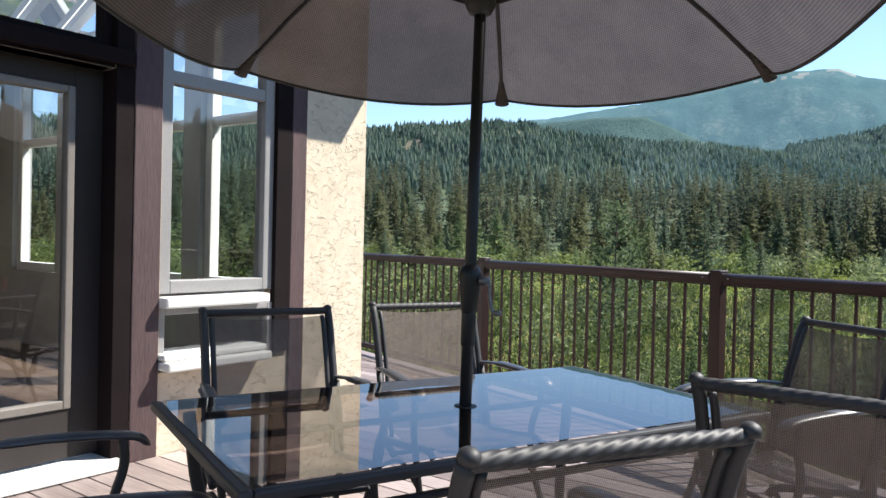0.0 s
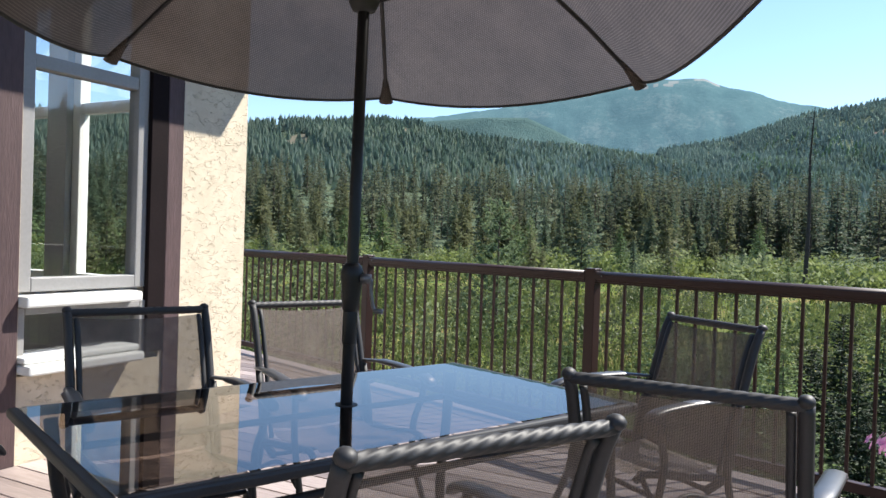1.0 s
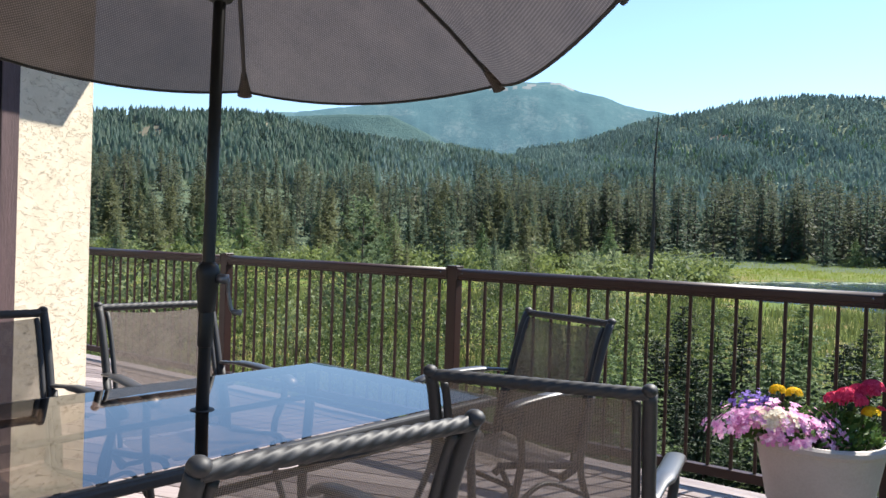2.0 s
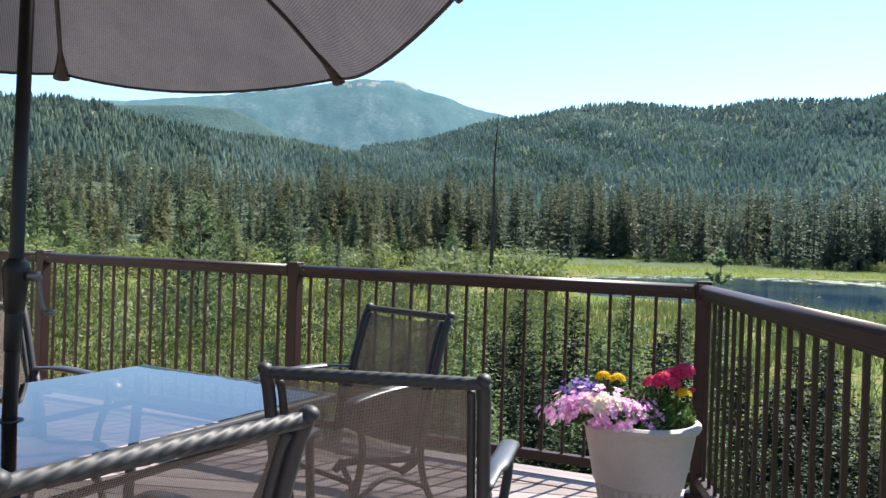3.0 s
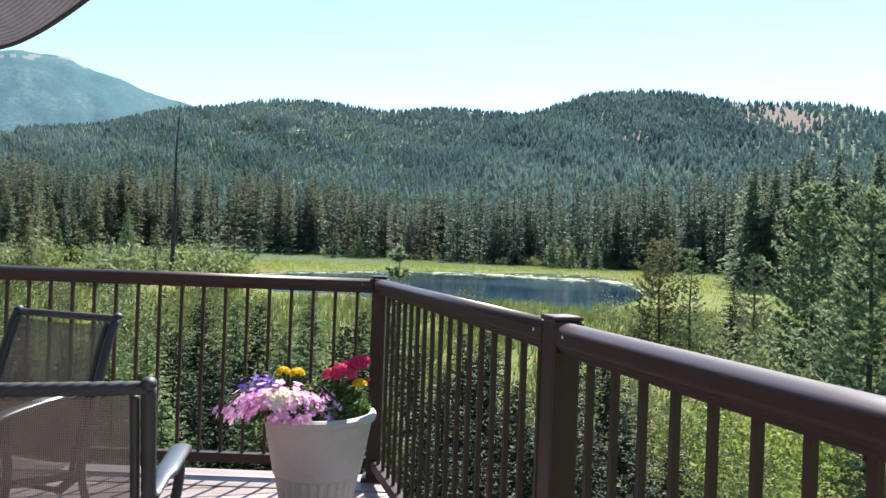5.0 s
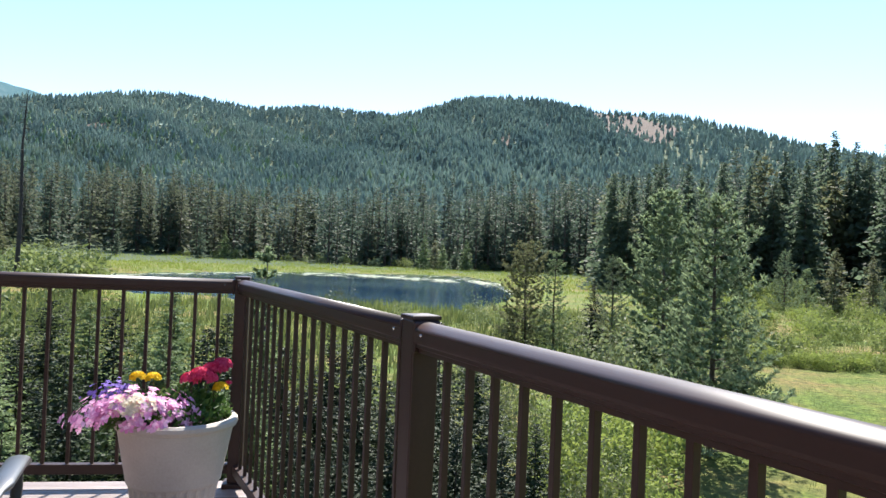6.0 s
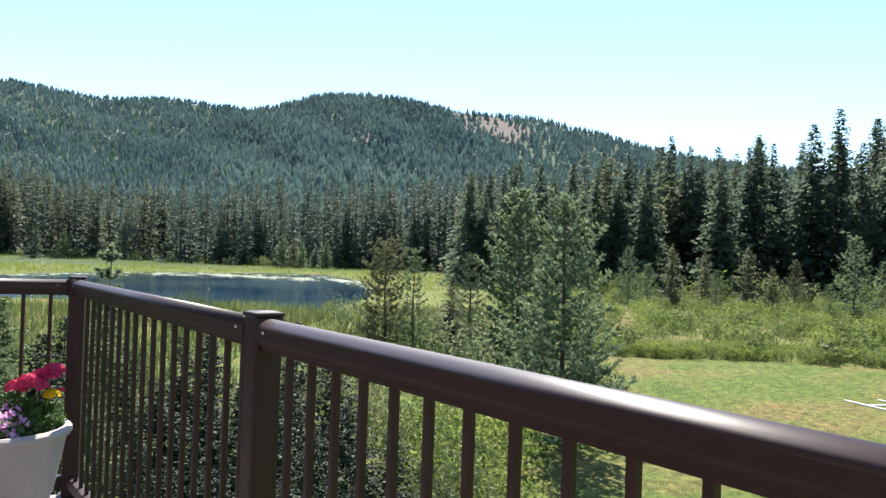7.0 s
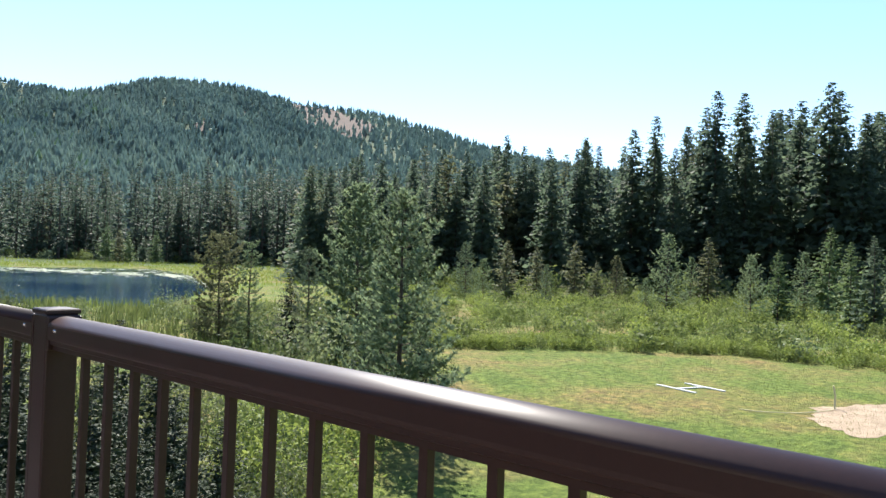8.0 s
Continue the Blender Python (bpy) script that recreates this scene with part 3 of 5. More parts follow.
    bm.faces.new([bm.verts.new(v) for v in ((low_x, -0.6, low_z), (x0, -0.6, high_z), (x0, CORNER_Y - WALL_T, high_z), (low_x, CORNER_Y - WALL_T, low_z))])
    g = part("pane", bm, WINDOW_GLASS, light)
    g.visible_shadow = False
    # eaves and roof
    bm = boxed(-4.05, WX + 0.70, -6.8, CORNER_Y + 0.64, 3.22, 3.42)
    box(bm, -11.6, -4.052, -6.8, -0.81, 3.22, 3.42)
    box(bm, -11.6, -8.25, -0.808, CORNER_Y + 0.64, 3.22, 3.42)
    tagged(part("roof", bm, EAVE), "brown boarded roof eave", "roof", kind="structure")
    # timber posts in front of the wall
    for nm, y0, y1, xa in (("timber_post", 2.262, 2.427, -3.832), ("timber_post", 3.372, 3.497, -3.836)):
        ob = part(nm, boxed(WX + 0.003, xa, y0, y1, 0.0, 3.215, 0.006), TIMBER)
        tagged(ob, "rough-sawn purple-brown stained timber post on the house wall", "post", "timber posts of the facade", "structure")
    ob = part("trim", boxed(WX - 0.03, -3.835, 3.245, 3.37, 0.5, 3.2, 0.004), DARK_TRIM)
    tagged(ob, "dark brown trim board beside the window", "trim", kind="structure")
    # window between the posts
    w = window("window_east", "x", WX - 0.06, 2.437, 3.245, 0.90, 2.80, (2.125,), GREY_FRAME, 0.075, "tall grey framed window reflecting the valley")
    low = window("window_low", "x", WX - 0.05, 2.437, 3.245, 0.50, 0.82, (), GREY_FRAME, 0.04, "low grey framed awning window with white sills")
    for z0, z1, d in ((0.825, 0.885, 0.09), (0.530, 0.568, 0.07), (0.475, 0.528, 0.12)):
        bm = bmesh.new()
        box(bm, WX - 0.10, WX + d, 2.429, 3.15, z0, z1, 0.012)
        part("window_sill", bm, WHITE_FRAME, low, "white projecting sill")
    # door
    door = thing("door_1", Matrix(), "glazed dark taupe patio door with a white threshold", "door", kind="structure")
    dx = WX - 0.14
    bm = bmesh.new()
    for y0, y1, z0, z1 in ((0.995, 1.145, 0.06, 2.10), (2.005, 2.157, 0.06, 2.10), (1.145, 2.005, 1.99, 2.10), (1.145, 2.005, 0.06, 0.32)):
        box(bm, dx - 0.022, dx + 0.022, y0, y1, z0, z1, 0.003)
    part("door_leaf", bm, DOOR_PAINT, door)
    bm = bmesh.new()
    for y0, y1, z0, z1 in ((1.145, 1.185, 0.32, 1.99), (1.965, 2.005, 0.32, 1.99), (1.185, 1.965, 1.95, 1.99), (1.185, 1.965, 0.32, 0.365)):
        box(bm, dx - 0.03, dx + 0.034, y0, y1, z0, z1, 0.006)
    part("glazing_bead", bm, TAUPE_BEAD, door, "light taupe moulded frame round the glass")
    bm = bmesh.new()
    sheet_of_glass(bm, "x", dx, 1.185, 1.965, 0.365, 1.95)
    g = part("pane", bm, WINDOW_GLASS, door, "clear glass")
    g.visible_shadow = False
    bm = bmesh.new()
    box(bm, WX - 0.19, WX + 0.012, 2.158, 2.26, 0.0, 2.80, 0.004)
    box(bm, WX - 0.18, WX + 0.002, 0.9952, 2.156, 2.10, 2.16, 0.004)
    box(bm, WX - 0.02, WX + 0.05, 0.945, 2.25, 2.12, 2.20, 0.008)
    part("door_frame", bm, DARK_TRIM, door, "dark brown frame")
    bm = bmesh.new()
    box(bm, WX - 0.19, WX + 0.10, 0.995, 2.20, 0.005, 0.045, 0.006)
    part("threshold", bm, WHITE_FRAME, door, "white threshold")
    window("window_transom", "x", WX - 0.08, 0.995, 2.157, 2.20, 2.80, (), DARK_TRIM, 0.05, "dark framed transom window above the door")


def sheet_of_glass(bm, axis, at, a, b, z0, z1):
    pts = ((a, z0), (b, z0), (b, z1), (a, z1))
    bm.faces.new([bm.verts.new((at, q, z) if axis == "x" else (q, at, z)) for q, z in pts])


def window(name, axis, at, a, b, z0, z1, bars, mat, w, label):
    """A framed window in the plane axis = at, from a to b, with cross bars at the heights given."""
    ob = thing(name, Matrix(), label, "window", kind="structure")

    def bar(bm, p0, p1, q0, q1, d):
        if axis == "x":
            box(bm, at - d, at + d, p0, p1, q0, q1, 0.006)
        else:
            box(bm, p0, p1, at - d, at + d, q0, q1, 0.006)
    for p0, p1, q0, q1 in ((a, a + w, z0, z1), (b - w, b, z0, z1), (a + w, b - w, z0, z0 + w), (a + w, b - w, z1 - w, z1)):
        bm = bmesh.new()
        bar(bm, p0, p1, q0, q1, 0.045)
        part("window_frame", bm, mat, ob)
    levels = [z0] + list(bars) + [z1]
    for z in bars:
        bm = bmesh.new()
        bar(bm, a + w, b - w, z - w / 2, z + w / 2, 0.04)
        part("transom_bar", bm, mat, ob)
    for lo, hi in zip(levels, levels[1:]):
        bm = bmesh.new()
        lo2 = lo + (w if lo == z0 else w / 2)
        hi2 = hi - (w if hi == z1 else w / 2)
        sheet_of_glass(bm, axis, at, a + w, b - w, lo2, hi2)
        p = part("pane", bm, WINDOW_GLASS, ob)
        p.visible_shadow = False
    return ob


build_house()

# ---- railings ----
CORNER = Vector((0.856, 4.01, 0))
LEFT_WAY = Vector((-2.36, 0.725, 0)).normalized()
SPACING = 0.118


def railing(name, m, posts, length, label, inner, first=True):
    """A railing along local +x from 0, with post centres at the distances given."""
    rail = thing(name, m, label, "railing", "deck railings")
    edges = list(posts)
    for p in posts if first else posts[1:]:
        bm = boxed(p - 0.0365, p + 0.0365, -0.0365, 0.0365, 0.0, 1.085, 0.004)
        post = part("post", bm, RAIL_BROWN, rail)
        bm = bmesh.new()
        rings = []
        for q, z in ((0.0375, 1.0852), (0.0395, 1.087), (0.0395, 1.094), (0.037, 1.0965)):
            rings.append([bm.verts.new((p + a * q, b * q, z)) for a, b in ((-1, -1), (1, -1), (1, 1), (-1, 1))])
        for r0, r1 in zip(rings, rings[1:]):
            for k in range(4):
                bm.faces.new((r0[k], r0[(k + 1) % 4], r1[(k + 1) % 4], r1[k]))
        tip = bm.verts.new((p, 0, 1.100))
        for k in range(4):
            bm.faces.new((rings[-1][k], rings[-1][(k + 1) % 4], tip))
        bm.faces.new(rings[0][::-1])
        part("post_cap", bm, RAIL_BROWN, post)
        part("post_skirt", boxed(p - 0.06, p + 0.06, -0.06, 0.06, 0.0, 0.03, 0.005), RAIL_BROWN, post)
    stops = edges + [length] if edges[-1] < length - 0.1 else edges
    bal = None
    for a, b in zip(stops, stops[1:]):
        a2, b2 = a + 0.037, b - 0.037
        # moulded top rail: a broad rounded cap over a narrower web
        bm = bmesh.new()
        half = [(0.022, 1.006), (0.026, 1.006), (0.026, 1.016), (0.033, 1.019), (0.033, 1.027), (0.037, 1.031), (0.0378, 1.037), (0.0378, 1.0600), (0.0372, 1.0640), (0.0352, 1.0676), (0.0315, 1.0706), (0.0265, 1.0738), (0.021, 1.0766), (0.0145, 1.0789), (0.0075, 1.0804), (0.002, 1.0809)]
        prof = [(-y, z) for y, z in half] + half[::-1]
        ends = [[bm.verts.new((x, y, z)) for y, z in prof] for x in (a2, b2)]
        for k in range(len(prof)):
            k2 = (k + 1) % len(prof)
            bm.faces.new((ends[0][k], ends[0][k2], ends[1][k2], ends[1][k]))
        bm.faces.new(ends[0][::-1])
        bm.faces.new(ends[1])
        bmesh.ops.recalc_face_normals(bm, faces=bm.faces)
        top = part("top_rail", bm, RAIL_BROWN, rail)
        for f in top.data.polygons:
            f.use_smooth = abs(f.normal.x) < 0.5 and f.center.z > 1.059
        for x in (a2, b2):
            s = 1 if x == a2 else -1
            part("rail_bracket", boxed(min(x, x + s * 0.012), max(x, x + s * 0.012), -0.0388, 0.0388, 1.004, 1.0815, 0.004), RAIL_BROWN, rail)
            bm = bmesh.new()
            bmesh.ops.create_uvsphere(bm, u_segments=8, v_segments=5, radius=0.0045, matrix=Matrix.Translation((x + s * 0.05, 0.0375 * inner, 1.052)))
            part("screw", bm, CHROME, rail, "bright screw head")
        part("bottom_rail", boxed(a2, b2, -0.024, 0.024, 0.075, 0.125, 0.004), RAIL_BROWN, rail)
        n = int(round((b - a) / SPACING))
        lead = 0.163 if inner < 0 and a > 0.1 else (b - a) / n
        for i in range(1, n):
            x = a + lead + (b - a - 2 * lead) * (i - 1) / (n - 2)
            if bal is None:
                bm = boxed(-0.0080, 0.0080, -0.0080, 0.0080, 0.12, 1.01, 0.0015)
                bal = part("baluster", bm, RAIL_BROWN, rail)
                bal.location = (x, 0, 0)
            else:
                o = new("baluster", bal.data)
                o.parent = rail
                o.location = (x, 0, 0)
    return rail


ang = math.degrees(math.atan2(LEFT_WAY.y, LEFT_WAY.x))
railing("deck_railing", pose(CORNER.x, CORNER.y, 0, 0, 0, ang), (0.0, 2.47, 4.745, 7.1, 9.4), 9.4, "brown vinyl deck railing with square balusters overlooking the meadow", 1)
railing("deck_railing", pose(CORNER.x, CORNER.y, 0, 0, 0, -90.2), (0.0, 2.25, 4.5, 6.75, 8.0), 8.0, "brown vinyl deck railing with square balusters overlooking the lawn", -1, False)


# ---- furniture ----
def build_chair():
    """A sling armchair that faces +y; its top bar is 0.36 behind the origin."""
    ch = thing("patio_chair", Matrix(), "dark metal patio armchair with taupe mesh sling and rope-twist top", "chair", "chairs round the table")
    hw = 0.262
    back = [(-0.20, 0.36), (-0.235, 0.50), (-0.285, 0.70), (-0.335, 0.86), (-0.365, 0.925)]
    for s in (-1, 1):
        post = part("back_post", tube(bmesh.new(), smooth_line([(s * hw, y, z) for y, z in [(-0.10, 0.31)] + back], 3), 0.017, 8), IRON, ch, smooth=True)
        bm = bmesh.new()
        bmesh.ops.create_uvsphere(bm, u_segments=10, v_segments=7, radius=0.0185)
        bmesh.ops.transform(bm, matrix=Matrix.Translation((s * hw, -0.372, 0.935)) @ Matrix.Diagonal((1, 1.15, 0.85, 1)), verts=bm.verts)
        part("finial", bm, IRON, post, smooth=True)
        part("sling_rail", tube(bmesh.new(), smooth_line([(s * (hw - 0.030), y + 0.008, z) for y, z in back[:4]] + [(s * (hw - 0.030), -0.352, 0.905)], 3), 0.011, 6), IRON, ch, smooth=True)
        part("seat_rail", tube(bmesh.new(), smooth_line([(s * hw, -0.22, 0.345), (s * hw, 0.0, 0.375), (s * hw, 0.20, 0.405), (s * hw, 0.25, 0.385)], 3), 0.014, 8), IRON, ch, smooth=True)
        arm = smooth_line([(s * 0.268, -0.275, 0.655), (s * 0.29, -0.12, 0.668), (s * 0.305, 0.06, 0.662), (s * 0.310, 0.20, 0.645), (s * 0.310, 0.245, 0.615)], 4)
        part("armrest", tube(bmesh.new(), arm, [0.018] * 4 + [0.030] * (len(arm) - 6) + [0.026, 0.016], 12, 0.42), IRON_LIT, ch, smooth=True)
        leg = smooth_line([(s * 0.308, 0.17, 0.645), (s * 0.308, 0.175, 0.56), (s * 0.29, 0.14, 0.44), (s * 0.278, 0.16, 0.28), (s * 0.290, 0.235, 0.10), (s * 0.295, 0.26, 0.0)], 4)
        part("leg", tube(bmesh.new(), leg, 0.0145, 8), IRON, ch, smooth=True)
        leg = smooth_line([(s * 0.270, -0.26, 0.64), (s * 0.272, -0.20, 0.42), (s * 0.278, -0.22, 0.25), (s * 0.290, -0.31, 0.08), (s * 0.295, -0.34, 0.0)], 4)
        part("leg", tube(bmesh.new(), leg, 0.0145, 8), IRON, ch, smooth=True)
        part("side_brace", tube(bmesh.new(), smooth_line([(s * 0.280, 0.155, 0.25), (s * 0.280, 0.0, 0.31), (s * 0.280, -0.215, 0.23)], 5), 0.010, 6), IRON, ch, smooth=True)
    part("top_bar", twisted(bmesh.new(), (-hw, -0.367, 0.925), (hw, -0.367, 0.925), 0.0155, 2.7), IRON, ch, "rope-twist top bar", smooth=True)
    for y, z in ((-0.10, 0.315), (0.13, 0.30)):
        part("stretcher", tube(bmesh.new(), [(-hw, y, z), (hw, y, z)], 0.010, 6), IRON, ch, smooth=True)

    def sheet(line):
        bm = bmesh.new()
        rows = []
        w = hw - 0.034
        for k, (y, z) in enumerate(line):
            rows.append([bm.verts.new((w * u, y, z - 0.012 * (1 - u * u))) for u in (-1, -0.5, 0, 0.5, 1)])
        for a, b in zip(rows, rows[1:]):
            for i in range(4):
                bm.faces.new((a[i], a[i + 1], b[i + 1], b[i]))
        return bm
    part("back_sling", sheet([(y + 0.01, z) for y, z in ((-0.205, 0.40), (-0.225, 0.50), (-0.26, 0.62), (-0.29, 0.72), (-0.322, 0.82), (-0.355, 0.908))]), SLING, ch, "taupe woven mesh", smooth=True)
    part("seat_sling", sheet([(-0.205, 0.385), (-0.1, 0.37), (0.0, 0.38), (0.1, 0.395), (0.2, 0.41), (0.245, 0.40)]), SLING, ch, "taupe woven mesh", smooth=True)
    return ch


def chair_pose(mx, my, bearing, tilt=0):
    b = radians(bearing)
    return pose(mx + 0.367 * math.sin(b), my + 0.367 * math.cos(b), 0, 0, 0, -bearing)


chair = build_chair()
chair.matrix_world = chair_pose(-2.54, 2.105, 115.0)
for mx, my, b in ((-2.316, 2.863, 114.0), (-0.381, 1.796, 0.5), (-0.572, 3.465, 216.0), (-0.543, 1.138, 300.5), (-2.005, 0.62, 18.6)):
    copy_thing(chair, chair_pose(mx, my, b))


def build_garden_chair():
    """A brown cast chair with an arched openwork back; it faces +y."""
    ch = thing("garden_chair", Matrix(), "brown cast metal garden chair with an arched openwork back", "chair", "garden chairs on the side deck")
    arch = [(0.24 * math.cos(a), -0.24 - 0.05 * math.sin(a), 0.66 + 0.24 * math.sin(a)) for a in [math.pi * k / 14 for k in range(15)]]
    arch = [(0.24, -0.22, 0.42)] + arch + [(-0.24, -0.22, 0.42)]
    part("back_frame", tube(bmesh.new(), arch, 0.016, 8), CAST_BROWN, ch, smooth=True)
    for k in range(5):
        x = -0.16 + 0.08 * k
        top = 0.66 + math.sqrt(max(0.0, 0.24 ** 2 - x * x))
        part("back_bar", tube(bmesh.new(), smooth_line([(x, -0.225, 0.43), (x + 0.03 * (-1) ** k, -0.24, 0.60), (x, -0.27, top - 0.01)], 4), 0.009, 6), CAST_BROWN, ch, smooth=True)
    for z, w in ((0.60, 0.235), (0.76, 0.215)):
        part("back_bar", tube(bmesh.new(), [(-w, -0.25, z), (w, -0.25, z)], 0.009, 6), CAST_BROWN, ch, smooth=True)
    part("seat", boxed(-0.25, 0.25, -0.23, 0.25, 0.41, 0.435, 0.01), CAST_BROWN, ch)
    for x in (-0.22, 0.22):
        for y in (-0.20, 0.22):
            part("leg", tube(bmesh.new(), [(x, y, 0.41), (x * 1.06, y * 1.1, 0.0)], 0.014, 6), CAST_BROWN, ch, smooth=True)
    return ch


side_chair = build_garden_chair()
side_chair.matrix_world = pose(-6.20, 5.0, 0, 0, 0, 160)
copy_thing(side_chair, pose(-7.54, 5.05, 0, 0, 0, 175))


def build_table():
    w, l, top = 0.485, 0.865, 0.72
    tb = thing("glass_table", pose(-1.44, 1.99, 0, 0, 0, -21.8), "rectangular smoked glass patio table with a dark metal frame", "table")
    hole = 0.028
    bm = bmesh.new()
    n = 24
    outer, inner = [], []
    for k in range(n):
        a = 2 * math.pi * (k + 0.5) / n
        c, s = math.cos(a), math.sin(a)
        q = min((w - 0.028) / abs(c), (l - 0.028) / abs(s))
        outer.append((q * c, q * s))
        inner.append((hole * c, hole * s))
    for (x, y) in ((1, 1), (-1, 1), (-1, -1), (1, -1)):
        i = min(range(n), key=lambda k: (outer[k][0] - x * w) ** 2 + (outer[k][1] - y * l) ** 2)
        outer[i] = (x * (w - 0.028), y * (l - 0.028))
    lo = [[bm.verts.new((x, y, top - 0.002)) for x, y in ring] for ring in (outer, inner)]
    for k in range(n):
        j = (k + 1) % n
        bm.faces.new((lo[0][k], lo[0][j], lo[1][j], lo[1][k]))
    g = part("glass_top", bm, TABLE_GLASS, tb, "smoked tempered glass")
    bm = bmesh.new()
    for a in ((-w, -w + 0.034, -l + 0.034, l - 0.034), (w - 0.034, w, -l + 0.034, l - 0.034)):
        box(bm, a[0], a[1], a[2], a[3], top - 0.034, top - 0.005, 0.008)
    for a in ((-w, w, -l, -l + 0.034), (-w, w, l - 0.034, l)):
        box(bm, a[0], a[1], a[2], a[3], top - 0.034, top - 0.0045, 0.008)
    part("rim", bm, IRON, tb)
    for x in (-1, 1):
        for y in (-1, 1):
            leg = smooth_line([(x * (w - 0.09), y * (l - 0.10), top - 0.03), (x * (w - 0.10), y * (l - 0.12), 0.5), (x * (w - 0.12), y * (l - 0.16), 0.25), (x * (w - 0.06), y * (l - 0.09), 0.0)], 5)
            part("leg", tube(bmesh.new(), leg, 0.02, 8), IRON, tb, smooth=True)
    for y in (-1, 1):
        part("cross_bar", tube(bmesh.new(), [(-w + 0.11, y * (l - 0.15), 0.60), (w - 0.11, y * (l - 0.15), 0.60)], 0.012, 6), IRON, tb, smooth=True)
    for x in (-1, 1):
        part("side_bar", tube(bmesh.new(), [(x * (w - 0.11), -l + 0.15, 0.60), (x * (w - 0.11), l - 0.15, 0.60)], 0.012, 6), IRON, tb, smooth=True)
    part("umbrella_ring", lathe(bmesh.new(), [(0.024, top - 0.02), (0.036, top - 0.02), (0.036, top), (0.024, top)], 20), IRON, tb, smooth=True)


build_table()


def build_umbrella():
    lean = Matrix.Translation((-1.438, 1.987, 0.72)) @ Matrix.Rotation(radians(0.75), 4, Vector((-0.57, 0.82, 0))) @ Matrix.Translation((0, 0, -0.72))
    um = thing("patio_umbrella", lean @ pose(0, 0, 0, 0, 0, 29.3), "open six-sided taupe patio umbrella on a dark tilting pole", "umbrella")
    part("pole", tube(bmesh.new(), [(0, 0, 0.02), (0, 0, 1.15), (0, 0, 2.50)], [0.0205, 0.0190, 0.0182], 14), POLE_PAINT, um, smooth=True)
    part("pole_sleeve", lathe(bmesh.new(), [(0.0205, 0.91), (0.0232, 0.915), (0.0232, 1.015), (0.0205, 1.025)], 14), POLE_PAINT, um, smooth=True)
    crank = part("crank_box", lathe(bmesh.new(), [(0.0205, 1.010), (0.026, 1.022), (0.030, 1.07), (0.033, 1.105), (0.036, 1.12), (0.036, 1.14), (0.030, 1.158), (0.020, 1.168)], 18), POLE_PAINT, um, "black crank housing", smooth=True)
    bm = tube(bmesh.new(), [(0.030, -0.015, 1.12), (0.062, -0.02, 1.12)], 0.015, 10)
    tube(bm, smooth_line([(0.062, -0.02, 1.12), (0.064, -0.02, 1.08), (0.072, -0.02, 1.035), (0.080, -0.02, 1.02)], 4), 0.006, 6)
    tube(bm, [(0.078, -0.02, 1.02), (0.104, -0.025, 1.02)], 0.0085, 8)
    part("crank_handle", bm, CRANK_STEEL, crank, "steel crank handle", smooth=True)
    bm = lathe(bmesh.new(), [(0.26, 0.0), (0.26, 0.03), (0.18, 0.06), (0.05, 0.08), (0.035, 0.10), (0.035, 0.36), (0.025, 0.37)], 28)
    part("base", bm, IRON, um, "round cast base", smooth=True)
    part("runner", lathe(bmesh.new(), [(0.022, 1.955), (0.036, 1.96), (0.048, 1.985), (0.048, 2.02), (0.03, 2.035), (0.022, 2.045)], 18), IRON, um, smooth=True)
    R, APEX, RIM = 1.208, 2.46, 1.916
    part("hub", lathe(bmesh.new(), [(0.022, 2.38), (0.05, 2.39), (0.05, 2.44), (0.03, 2.48), (0.02, 2.53), (0.005, 2.55)], 14), IRON, um, smooth=True)

    def rib_point(k, t):
        a = math.pi / 2 + k * math.pi / 3
        r = 0.04 + (R - 0.04) * t
        z = APEX + (RIM - APEX) * (0.62 * t + 0.38 * t * t)
        return Vector((r * math.cos(a), r * math.sin(a), z))
    bm = bmesh.new()
    N, M = 12, 12
    grid = {}

    def point(k, i, j):
        t, u = i / N, j / M
        p = rib_point(k, t).lerp(rib_point(k + 1, t), u)
        bow = 4 * u * (1 - u)
        p.z += 0.030 * bow * t - 0.102 * bow * smoothstep(0.66, 1.0, t)
        out = Vector((p.x, p.y, 0)).normalized()
        p -= out * (0.022 * bow * t * t)
        return p
    for k in range(6):
        for i in range(N + 1):
            for j in range(M):
                grid[k, i, j] = bm.verts.new(point(k, i, j))
    for k in range(6):
        for i in range(N):
            for j in range(M):
                k2, j2 = (k, j + 1) if j + 1 < M else ((k + 1) % 6, 0)
                bm.faces.new((grid[k, i, j], grid[k, i + 1, j], grid[k2, i + 1, j2], grid[k2, i, j2]))
    canopy = part("canopy", bm, CANOPY, um, "taupe woven cloth", smooth=True)
    edge = [point(k, N, j) + Vector((0, 0, -0.004)) for k in range(6) for j in range(M)]
    part("hem", tube(bmesh.new(), edge + [edge[0]], 0.006, 6), HEM, canopy, "dark stitched edge", smooth=True)
    for k in range(6):
        line = [rib_point(k, t) + Vector((0, 0, -0.014)) for t in (0.02, 0.25, 0.5, 0.75, 0.985)]
        rib = part("rib", tube(bmesh.new(), line, 0.0085, 6), IRON, um, smooth=True)
        a = math.pi / 2 + k * math.pi / 3
        part("strut", tube(bmesh.new(), [(0.045 * math.cos(a), 0.045 * math.sin(a), 2.00), rib_point(k, 0.48) + Vector((0, 0, -0.02))], 0.0075, 6), IRON, rib, smooth=True)
        tip = rib_point(k, 1.0)
        line = [rib_point(k, t) + Vector((0, 0, dz)) for t, dz in ((0.90, -0.012), (0.95, -0.017), (0.985, -0.022), (0.998, -0.026))]
